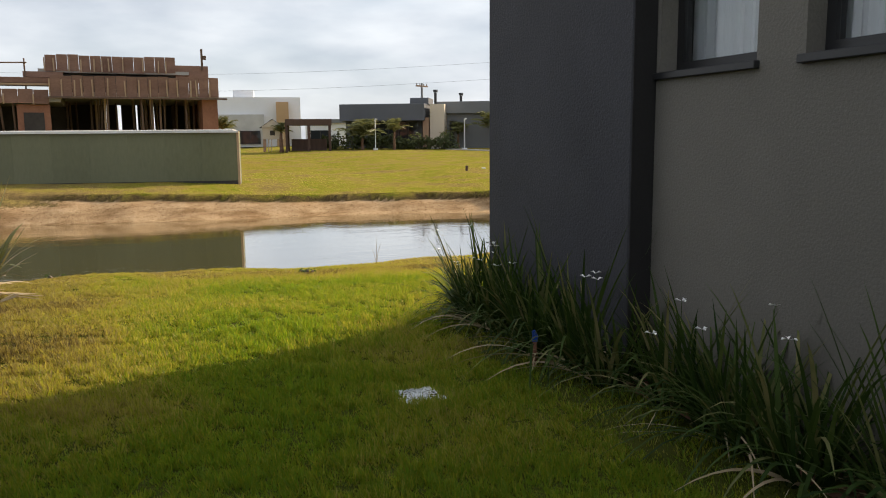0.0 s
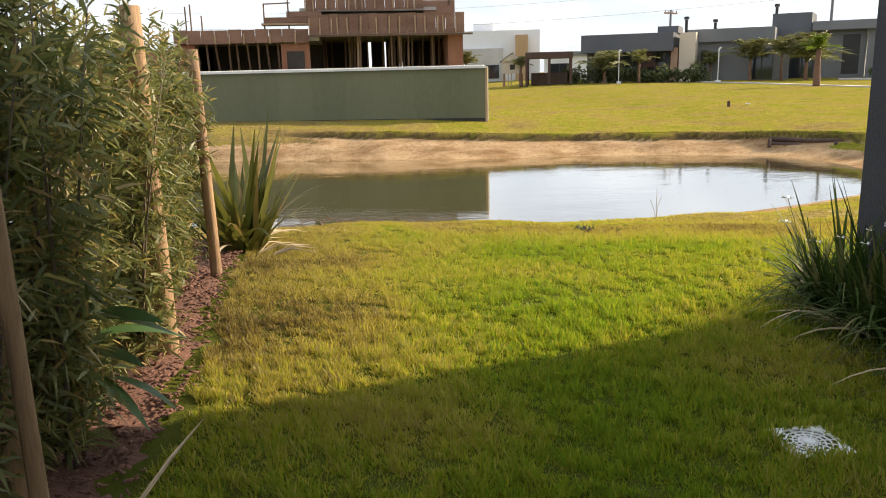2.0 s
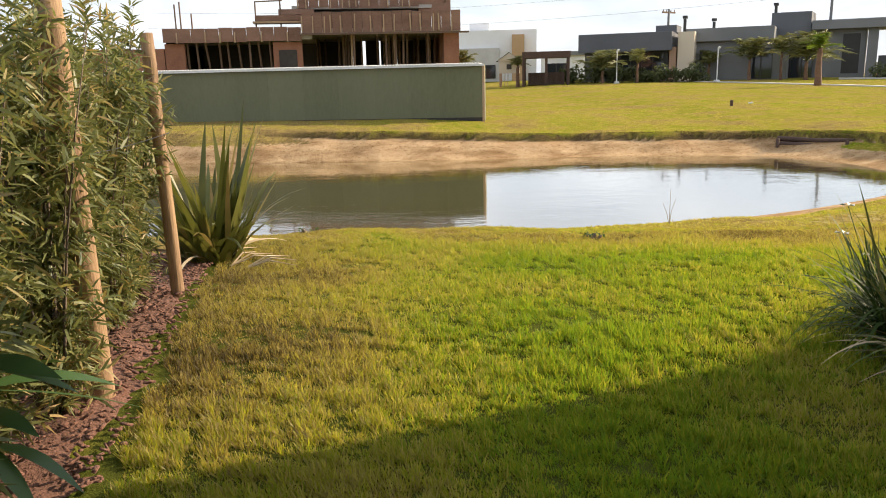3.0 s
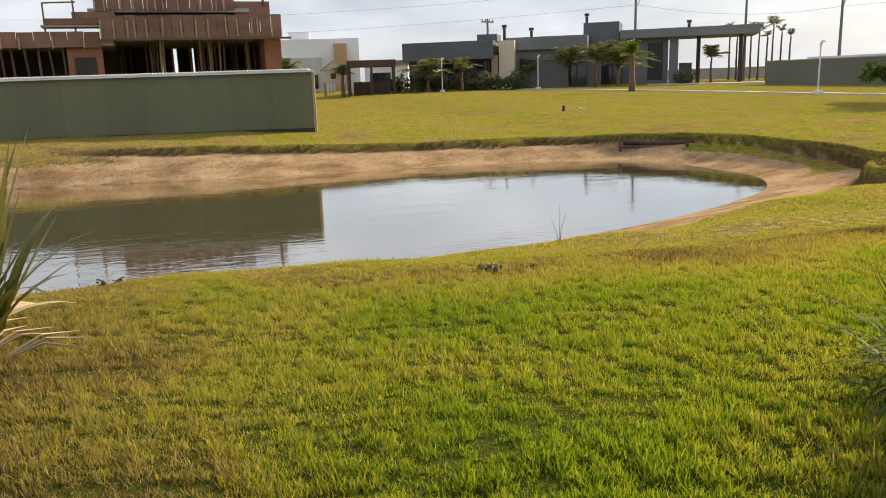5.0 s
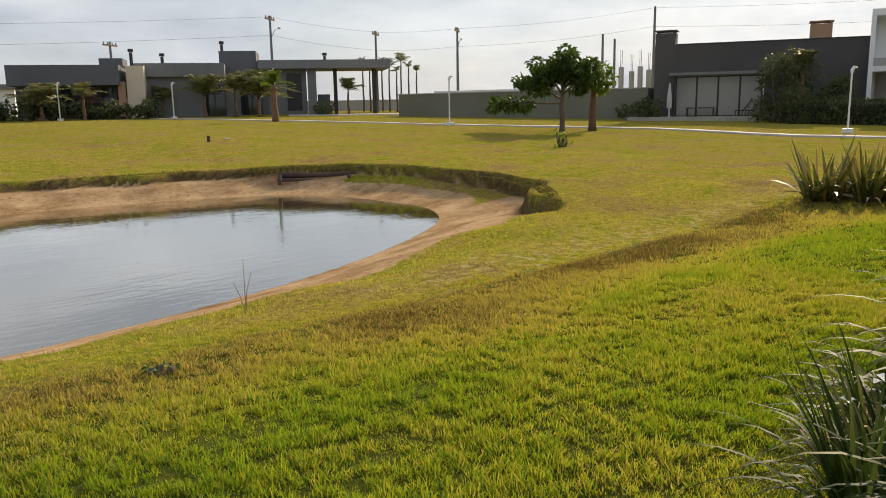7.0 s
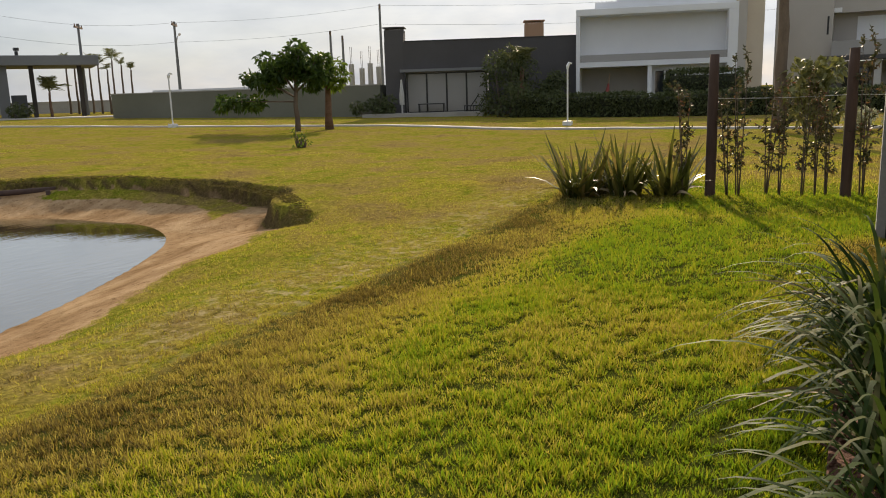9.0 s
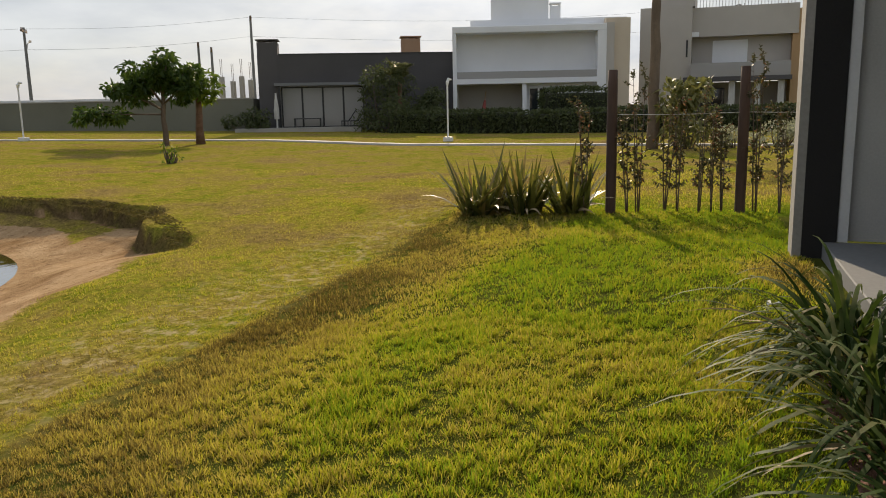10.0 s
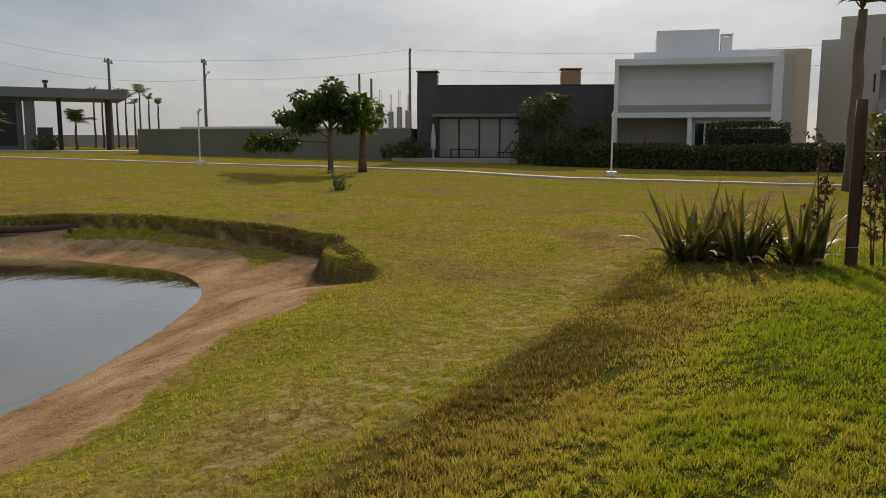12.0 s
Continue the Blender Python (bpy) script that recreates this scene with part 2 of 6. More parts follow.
    col = mix(nt, cut.outputs["Fac"], col, mix(nt, calc(nt, "MULTIPLY", mid, 0.2), soil, turf))
    nt.links.new(col, p.inputs["Base Color"])
    p.inputs["Roughness"].default_value = 0.95
    p.inputs["Specular IOR Level"].default_value = 0.0
    bumped(nt, p, calc(nt, "MULTIPLY_ADD", fine, 0.6, mid), 0.7, 0.05)
    return m


def water_material():
    m, nt, p = empty_mat("pond_water")
    pos = place(nt)
    p.inputs["Base Color"].default_value = (0.060, 0.046, 0.006, 1)
    p.inputs["Roughness"].default_value, p.inputs["IOR"].default_value = 0.03, 1.7
    a = noise_tex(nt, stretched(nt, pos, 1.0, 2.6, 1.0), 4.0, 3.0, 0.5)
    b = noise_tex(nt, stretched(nt, pos, 0.5, 1.6, 1.0), 1.1, 3.0, 0.5)
    bumped(nt, p, calc(nt, "MULTIPLY_ADD", a, 0.4, b), 0.12, 0.035)
    p.inputs["Coat Weight"].default_value, p.inputs["Coat IOR"].default_value, p.inputs["Coat Roughness"].default_value = 1.0, 1.6, 0.03
    nt.links.new(p.inputs["Normal"].links[0].from_socket, p.inputs["Coat Normal"])
    return m


def glass(name, tint=(0.02, 0.025, 0.03), rough=0.04):
    m, nt, p = empty_mat(name)
    p.inputs["Base Color"].default_value = (*tint, 1)
    p.inputs["Roughness"].default_value, p.inputs["IOR"].default_value = rough, 1.5
    p.inputs["Specular IOR Level"].default_value = 0.6
    return m


BLADE, GROUND, WATER = blade_material(), ground_material(), water_material()
GRAPHITE = surface("graphite_render", (0.028, 0.028, 0.034), (0.055, 0.055, 0.064), 0.85, 55, 1.0, 0.9, 0.006)
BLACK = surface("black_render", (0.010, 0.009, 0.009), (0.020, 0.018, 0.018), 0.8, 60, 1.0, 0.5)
TAUPE = surface("taupe_render", (0.12, 0.11, 0.096), (0.185, 0.172, 0.15), 0.9, 70, 0.8, 0.8, 0.006)
PALE = surface("pale_render", (0.42, 0.41, 0.39), (0.58, 0.57, 0.54), 0.85, 60, 1.0, 0.4)
WHITE = surface("white_render", (0.70, 0.71, 0.73), (0.84, 0.85, 0.87), 0.85, 30, 0.35, 0.2)
CREAM = surface("cream_render", (0.50, 0.42, 0.32), (0.66, 0.57, 0.45), 0.85, 30, 0.35, 0.2)
BEIGE = surface("beige_render", (0.38, 0.35, 0.32), (0.50, 0.47, 0.43), 0.85, 30, 0.35, 0.2)
SLATE = surface("slate_grey_render", (0.085, 0.090, 0.10), (0.135, 0.14, 0.155), 0.8, 20, 0.3, 0.2)
MIDGREY = surface("mid_grey_render", (0.135, 0.140, 0.145), (0.215, 0.220, 0.225), 0.8, 20, 0.3, 0.2)
DARKHOUSE = surface("dark_house_render", (0.058, 0.055, 0.057), (0.095, 0.090, 0.092), 0.8, 20, 0.3, 0.2)
OCHRE = surface("ochre_render", (0.38, 0.24, 0.12), (0.50, 0.34, 0.19), 0.85, 20, 0.4, 0.2)
PEACH = surface("peach_brick", (0.30, 0.18, 0.11), (0.42, 0.27, 0.18), 0.9, 20, 0.6, 0.3)
CONCRETE = surface("concrete", (0.28, 0.265, 0.24), (0.46, 0.44, 0.41), 0.9, 25, 0.8, 0.4)
PAVING = surface("path_concrete", (0.30, 0.28, 0.25), (0.48, 0.45, 0.41), 0.9, 25, 0.8, 0.4)
HOARD = surface("green_sheet", (0.112, 0.118, 0.064), (0.172, 0.176, 0.104), 0.75, 14, 0.35, 0.2, grain=(1, 1, 0.35))
SHEETROOF = surface("zinc_sheet", (0.55, 0.56, 0.57), (0.80, 0.80, 0.80), 0.45, 20, 0.8, 0.2, metal=0.4)
PLY = surface("formwork_ply", (0.135, 0.072, 0.050), (0.30, 0.175, 0.122), 0.85, 9, 0.6, 0.3, grain=(1, 1, 2.5))
BATTEN = surface("pine_batten", (0.30, 0.20, 0.12), (0.46, 0.33, 0.21), 0.85, 20, 2.0, 0.3)
DARKTIMBER = surface("weathered_prop", (0.10, 0.065, 0.045), (0.20, 0.13, 0.09), 0.9, 20, 1.5, 0.3)
BLOCKWALL = surface("clay_block", (0.20, 0.085, 0.050), (0.34, 0.165, 0.10), 0.9, 12, 1.2, 0.4)
# Near-black that puts the shade of rooms and openings into the colour.
SHADOWROOM = surface("shaded_room", (0.03, 0.026, 0.023), (0.07, 0.06, 0.052), 0.95, 8, 0.6, 0.2)
POST = surface("treated_pine", (0.10, 0.050, 0.024), (0.42, 0.27, 0.145), 0.78, 22, 3.2, 0.8, 0.006, grain=(3.5, 3.5, 0.45))
OLDPOST = surface("dark_stained_post", (0.045, 0.026, 0.020), (0.10, 0.060, 0.045), 0.85, 18, 2.0, 0.5, grain=(3, 3, 0.4))
MULCH = surface("bark_mulch", (0.07, 0.032, 0.021), (0.21, 0.10, 0.066), 0.95, 40, 4.0, 0.9, 0.02)
PLASTIC = surface("white_plastic", (0.62, 0.63, 0.64), (0.78, 0.79, 0.80), 0.4, 60, 3.0, 0.1)
DARKHOLE = surface("sump_shade", (0.010, 0.009, 0.008), (0.02, 0.018, 0.016), 0.9, 20, 2.0, 0.1)
ALU = surface("black_aluminium", (0.012, 0.012, 0.013), (0.022, 0.022, 0.024), 0.4, 40, 2.0, 0.05)
WHITEALU = surface("white_aluminium", (0.60, 0.60, 0.60), (0.74, 0.74, 0.74), 0.4, 40, 2.0, 0.05)
BLUECAP = surface("blue_plastic", (0.01, 0.05, 0.30), (0.02, 0.09, 0.45), 0.4, 60, 3.0, 0.1)
PIPE = surface("brown_pipe", (0.20, 0.08, 0.05), (0.30, 0.13, 0.08), 0.6, 60, 3.0, 0.1)
GLASS, PALEGLASS = glass("window_glass"), glass("pale_window_glass", (0.30, 0.29, 0.28), 0.12)
CURTAIN = surface("white_curtain", (0.55, 0.56, 0.58), (0.72, 0.73, 0.75), 0.9, 30, 2.0, 0.2, grain=(1, 9, 0.2))
BARK = surface("grey_bark", (0.085, 0.062, 0.046), (0.19, 0.145, 0.11), 0.95, 22, 2.0, 0.8, 0.01, grain=(2, 2, 0.7))
PALMBARK = surface("palm_bark", (0.10, 0.055, 0.034), (0.22, 0.13, 0.085), 0.95, 14, 2.0, 0.8, 0.02, grain=(1, 1, 3.0))
HEDGE = leafy("podocarpus_leaf", (0.060, 0.088, 0.032), (0.245, 0.255, 0.100), 0.42, 0.42, (0.40, 0.28, 0.12))
LILY = leafy("strap_leaf", (0.016, 0.038, 0.010), (0.072, 0.112, 0.026), 0.55, 0.30, (0.26, 0.23, 0.11), 0.1)
FLAX = leafy("flax_leaf", (0.036, 0.052, 0.014), (0.165, 0.165, 0.040), 0.42, 0.35, (0.30, 0.21, 0.09), 0.35)
BROAD = leafy("broad_leaf", (0.030, 0.075, 0.022), (0.085, 0.15, 0.045), 0.4, 0.35)
TREELEAF = leafy("tree_leaf", (0.022, 0.050, 0.010), (0.085, 0.135, 0.026), 0.45, 0.4)
BUSHLEAF = leafy("bush_leaf", (0.045, 0.062, 0.026), (0.115, 0.135, 0.055), 0.55, 0.3)
PALMLEAF = leafy("palm_leaf", (0.085, 0.100, 0.036), (0.24, 0.24, 0.100), 0.5, 0.35)
LIMELEAF = leafy("young_palm_leaf", (0.07, 0.12, 0.015), (0.17, 0.24, 0.03), 0.5, 0.4)
REDLEAF = leafy("reddish_leaf", (0.035, 0.050, 0.022), (0.12, 0.11, 0.06), 0.45, 0.4, (0.26, 0.11, 0.07))
PALEBUSH = leafy("pale_bush_leaf", (0.20, 0.22, 0.15), (0.42, 0.43, 0.34), 0.6, 0.35)
PETAL = surface("white_petal", (0.70, 0.70, 0.68), (0.85, 0.85, 0.83), 0.6, 60, 3.0, 0.1)
FRINGE = leafy("bank_turf", (0.055, 0.048, 0.016), (0.165, 0.138, 0.046), 0.8, 0.3, (0.24, 0.18, 0.08), 0.05)
# Near-black for the core added inside hedges, as their inner shade.
HEDGECORE = surface("hedge_core", (0.012, 0.016, 0.008), (0.045, 0.050, 0.024), 0.95, 30, 4.0, 0.9, 0.03)
STRAW = surface("dry_straw", (0.34, 0.25, 0.14), (0.52, 0.42, 0.28), 0.8, 30, 3.0, 0.2)


# ---- mesh helpers ----
def box(bm, x0, x1, y0, y1, z0, z1, m=None):
    v = [bm.verts.new((x, y, z)) for z in (z0, z1) for x, y in ((x0, y0), (x1, y0), (x1, y1), (x0, y1))]
    for f in ((3, 2, 1, 0), (4, 5, 6, 7), (0, 1, 5, 4), (1, 2, 6, 5), (2, 3, 7, 6), (3, 0, 4, 7)):
        bm.faces.new([v[i] for i in f])
    if m is not None:
        bmesh.ops.transform(bm, matrix=m, verts=v)
    return v


def bevelled(bm, width=0.01, segments=2):
    bmesh.ops.bevel(bm, geom=bm.edges[:], offset=width, segments=segments, affect="EDGES", profile=0.5)
    return bm


def tube(bm, points, radii, sides=10, caps=True):
    """A round bar along points."""
    rings = []
    for i, p in enumerate(points):
        p = Vector(p)
        a, b = Vector(points[max(i - 1, 0)]), Vector(points[min(i + 1, len(points) - 1)])
        d = (b - a).normalized()
        u = d.cross(Vector((0.13, 0.97, 0.21))).normalized()
        w = d.cross(u)
        r = radii[i] if isinstance(radii, (list, tuple)) else radii
        rings.append([bm.verts.new(p + r * (math.cos(k * math.tau / sides) * u + math.sin(k * math.tau / sides) * w)) for k in range(sides)])
    for r0, r1 in zip(rings, rings[1:]):
        for k in range(sides):
            bm.faces.new((r0[k], r0[(k + 1) % sides], r1[(k + 1) % sides], r1[k]))
    if caps:
        bm.faces.new(rings[0][::-1])
        bm.faces.new(rings[-1])


def finish(name, bm, material, smooth=False):
    me = bpy.data.meshes.new(name)
    bmesh.ops.recalc_face_normals(bm, faces=bm.faces[:])
    bm.to_mesh(me)
    bm.free()
    me.materials.append(material)
    if smooth:
        me.polygons.foreach_set("use_smooth", [True] * len(me.polygons))
    return me


def part(name, bm, material, parent, label="", smooth=False):
    ob = new(name, finish(name, bm, material, smooth))
    ob.parent = parent
    if label:
        ob["label"] = label
    return ob


def piece(name, me, parent, m=None):
    """An object on shared mesh data under a thing."""
    ob = new(name, me)
    ob.parent = parent
    if m is not None:
        ob.matrix_basis = m
    return ob


def slab(name, parent, material, *dims, label="", bevel=0.0):
    bm = bmesh.new()
    box(bm, *dims)
    if bevel:
        bevelled(bm, bevel, 1)
    return part(name, bm, material, parent, label)


def thing(name, m, label, category, group="", kind=""):
    e = new(name)
    e.empty_display_size = 0.2
    e.matrix_basis = m
    return tagged(e, label, category, group, kind)


def facing(ax, ay, bx, by, z=0.0):
    """The pose of a front that runs from a to b, seen with a on the left: x along it, y to its back."""
    return pose(ax, ay, z, 0, 0, math.degrees(math.atan2(by - ay, bx - ax)))


def raw_mesh(name, verts, faces, material, smooth=False):
    """A mesh from arrays: quads (n, 4) or triangles (n, 3)."""
    me = bpy.data.meshes.new(name)
    verts, faces = np.asarray(verts, np.float32), np.asarray(faces, np.int32)
    n, k = faces.shape
    me.vertices.add(len(verts))
    me.vertices.foreach_set("co", verts.ravel())
    me.loops.add(n * k)
    me.loops.foreach_set("vertex_index", faces.ravel())
    me.polygons.add(n)
    me.polygons.foreach_set("loop_start", np.arange(n, dtype=np.int32) * k)
    me.polygons.foreach_set("loop_total", np.full(n, k, np.int32))
    if smooth:
        me.polygons.foreach_set("use_smooth", np.ones(n, bool))
    me.update(calc_edges=True)
    me.materials.append(material)
    return me


def smooth01(a, b, v):
    t = np.clip((v - a) / (b - a), 0, 1)
    return t * t * (3 - 2 * t)


# ---- the lie of the land ----
WATER_Z = -0.68
LIP = (11.2, 7.2, 2.0, 6.0, 3.0)


def rim(x, y, reach, near, near_p, far, far_p):
    """1 on the rim of the pond's rounded end, less inside it."""
    u = np.clip(x - 1.0, 0, None) / reach
    far = far + 0.17 * np.clip(2.0 - x, 0, 12)
    v, p = np.where(y < 17.8, (17.8 - y) / near, (y - 17.8) / far), np.where(y < 17.8, near_p, far_p)
    v = np.clip(v, 0, None)
    return (u**p + v**p) ** (1 / p)


def lawn_z(x, y):
    base = -0.12 * np.maximum(smooth01(7.0, 10.5, y), smooth01(7.5, 12.0, x))
    base = base - 0.15 * smooth01(8.5, 11.2, y) * smooth01(0.5, 5.0, x) * (1 - smooth01(9.0, 13.0, x))
    berm = 0.11 * smooth01(24.6, 26.6, y) * (1 - smooth01(5.0, 11.0, x)) * (1 - smooth01(30.0, 40.0, y))
    return base + berm + 0.0155 * np.clip(y - 18, 0, 60)


def land(x, y):
    """Height, and how much sand, cut bank and wet sand there is."""
    x, y = np.asarray(x, float), np.asarray(y, float)
    wob = 0.035 * np.sin(x * 1.7 + 0.6 * y) + 0.02 * np.sin(x * 4.1 + 1.3) + 0.02 * np.sin(3.1 * y + 0.7 * x)
    w = rim(x, y, 9.55 - 0.3 * wob, 4.95, 1.85, 4.55, 3.6)
    l = rim(x, y, *LIP) + wob * 0.5
    s = np.clip((1 - l) / np.maximum((1 - l) + (w - 1), 1e-4), 0, 1)
    top = lawn_z(x, y)
    steep = smooth01(12.5, 15.4, y + 0.9 * (x - 9.6))
    cliff = smooth01(0.0, 0.06, s)
    drop = 0.18 + 0.14 * smooth01(9.0, 10.5, x) * (1 - smooth01(16.0, 19.0, y))
    shelf = top - drop * cliff
    bank = shelf + (WATER_Z - 0.005 - shelf) * smooth01(0.05, 1.0, s) ** 0.8
    ease = top + (WATER_Z - 0.005 - top) * (0.35 * smooth01(0.0, 1.0, s) + 0.65 * s)
    z = np.where(l < 1, steep * bank + (1 - steep) * ease, top)
    z = np.where(w < 1, WATER_Z - 0.03 - 1.4 * np.clip(1 - w, 0, 0.5), z)
    z = z + 0.012 * np.sin(2.3 * x + 1.1 * y) * np.sin(1.7 * y - 0.8 * x) * smooth01(1.0, 1.25, w)
    sand = np.where(l < 1, steep * smooth01(0.04, 0.12, s) + (1 - steep) * smooth01(0.0, 0.36, s - 0.22 + 0.12 * smooth01(6.8, 9.0, x)), 0.0)
    ledge = smooth01(9.8, 10.8, x) * smooth01(15.4, 16.6, y) * (1 - smooth01(20.2, 21.0, y)) * smooth01(0.1, 0.14, s) * (1 - smooth01(0.3, 0.46, s))
    sand = sand * (1 - ledge)
    cut = np.where(l < 1, steep * smooth01(0.0, 0.015, s) * (1 - smooth01(0.07, 0.12, s)), 0.0)
    wet = smooth01(0.93, 1.0, s) * (l < 1)
    return z, sand, cut, wet


def axis_lines(lo, hi, step):
    fine = np.arange(lo, hi, step)
    grow = np.array([1.0, 2.5, 5, 9, 15, 24, 38, 60, 120, 300, 900, 2400])
    return np.concatenate([lo - grow[::-1], fine, hi + grow])


def build_ground():
    xs, ys = axis_lines(-16, 16, 0.10), axis_lines(-4, 28, 0.10)
    gx, gy = np.meshgrid(xs, ys)
    z, sand, cut, wet = land(gx, gy)
    lot = (1 - smooth01(10.3, 10.8, gy + 0.05 * (5 - gx))) * (1 - smooth01(12.0, 12.6, gx)) * smooth01(-0.85, -0.55, gx + 0.12 * np.clip(gy - 5.5, 0, None))
    worn = smooth01(10.55, 10.75, gy) * (1 - smooth01(11.0, 12.2, gy)) * smooth01(4.0, 6.0, gx) * (1 - smooth01(12.0, 15.0, gx))
    verts = np.stack([gx, gy, z], -1).reshape(-1, 3)
    n = len(xs)
    i = (np.arange(len(ys) - 1)[:, None] * n + np.arange(n - 1)[None]).ravel()
    me = raw_mesh("ground", verts, np.stack([i, i + 1, i + n + 1, i + n], -1), GROUND, True)
    for name, v in (("sand", sand), ("cut", cut), ("wet", wet), ("lot", lot), ("worn", worn)):
        me.attributes.new(name, "FLOAT", "POINT").data.foreach_set("value", v.ravel().astype(np.float32))
    return tagged(new("ground", me), "mown lawn with dry patches and a sandy pond bank", "ground", kind="structure")


build_ground()
bm = bmesh.new()
bmesh.ops.create_grid(bm, x_segments=2, y_segments=2, size=1.0, matrix=Matrix.Translation((-8, 17.9, WATER_Z)) @ Matrix.Diagonal((20, 6.5, 1, 1)))
tagged(new("water", finish("water", bm, WATER)), "still murky olive pond water with faint ripples", "water", kind="structure")


def zat(x, y):
    return float(land(np.array([x]), np.array([y]))[0][0])


# ---- own house ----
def build_house():
    h = thing("house", pose(0, 0, 0), "single-storey house with graphite corner pier and taupe rendered side wall", "house")
    top, t = 4.2, 0.2
    x0 = 3.60
    wins = ((2.78, 3.56), (3.86, 4.62))
    zs, zh = 1.80, 2.62
    slab("side_wall", h, TAUPE, x0, x0 + t, -6.0, 4.657, 0, zs, label="taupe textured render wall")
    slab("side_wall", h, TAUPE, x0, x0 + t, -6.0, 4.657, zh, top, label="taupe textured render wall")
    edges = [-6.0] + [v for w in wins for v in w] + [4.657]
    for a, b in zip(edges[::2], edges[1::2]):
        slab("side_wall", h, TAUPE, x0, x0 + t, a, b, zs, zh, label="taupe textured render wall")
    slab("corner_pier", h, GRAPHITE, 3.44, 4.2, 4.66, 6.67, 0, top, label="graphite textured render pier", bevel=0.006)
    # Thin black sheet over the pier's narrow side face.
    slab("pier_return", h, BLACK, 3.447, 3.597, 4.652, 4.659, 0, top, label="narrow black return face of the pier")
    for a, b in wins:
        w = part("window", bmesh_frame(x0 + 0.11, a, b, zs + 0.012, zh, 0.055), ALU, h, "black aluminium window with a pale curtain behind")
        bm = bmesh.new()
        box(bm, x0 + 0.13, x0 + 0.138, a + 0.05, b - 0.05, zs + 0.05, zh - 0.05)
        g = part("pane", bm, GLASSCLEAR, w)
        g.visible_shadow = False
        bm = bmesh.new()
        n = 26
        for i in range(n):
            ya, yb = a + (b - a) * i / n, a + (b - a) * (i + 1) / n
            xa, xb = (x0 + 0.24 + 0.018 * math.sin(k * 1.9) for k in (i, i + 1))
            bm.faces.new([bm.verts.new(c) for c in ((xa, ya, zs + 0.02), (xb, yb, zs + 0.02), (xb, yb, zh), (xa, ya, zh))])
        bmesh.ops.remove_doubles(bm, verts=bm.verts[:], dist=1e-4)
        bmesh.ops.solidify(bm, geom=bm.faces[:], thickness=0.004)
        part("curtain", bm, CURTAIN, w, "thin white curtain")
        bm = bmesh.new()
        box(bm, x0 - 0.035, x0 + 0.11, a - 0.02, b + 0.02, zs - 0.03, zs + 0.01)
        part("sill", bevelled(bm, 0.004, 1), ALU, w, "black stone sill")
    slab("rear_wall", h, TAUPE, 4.2, 9.2, 5.4, 5.6, 0, top)
    slab("porch_slab", h, MIDGREY, 4.202, 9.12, 5.602, 6.80, -0.1, 0.10, label="grey tiled porch slab", bevel=0.008)
    slab("black_pier", h, BLACK, 9.12, 9.42, 6.70, 6.95, -0.1, top, label="black rendered pier")
    slab("pier_facing", h, CONCRETE, 9.12, 9.42, 6.953, 7.02, -0.1, top, label="weathered pale pier edge")
    slab("porch_end_wall", h, PALE, 9.20, 9.40, 5.602, 6.62, 0.1, top)
    slab("door_frame", h, WHITEALU, 9.13, 9.20, 6.622, 6.697, 0.1, 3.2, label="white aluminium door frame")
    slab("end_wall", h, PALE, 9.402, 12.0, 5.4, 5.6, -0.1, top)
    slab("sliding_door", h, GLASS, 4.6, 8.8, 5.603, 5.64, 0.1, 2.4, label="wide glazed sliding door")
    slab("roof", h, PALE, 3.62, 12.0, -6.0, 6.66, top - 0.25, top - 0.02)
    slab("back_wall", h, TAUPE, 3.8, 12.0, -6.2, -6.0, -0.1, top)
    slab("far_side_wall", h, TAUPE, 12.0, 12.2, -6.2, 5.6, -0.1, top)


def bmesh_frame(x, a, b, z0, z1, w):
    """A window frame with one mullion, across y."""
    bm = bmesh.new()
    for dims in ((a, a + w, z0, z1), (b - w, b, z0, z1), (a + w, b - w, z0, z0 + w), (a + w, b - w, z1 - w, z1)):
        box(bm, x, x + 0.06, dims[0], dims[1], dims[2], dims[3])
    return bm


GLASSCLEAR, nt, p = empty_mat("clear_glass")
p.inputs["Base Color"].default_value = (0.9, 0.93, 0.93, 1)
p.inputs["Transmission Weight"].default_value, p.inputs["Roughness"].default_value, p.inputs["IOR"].default_value = 1.0, 0.0, 1.45
build_house()


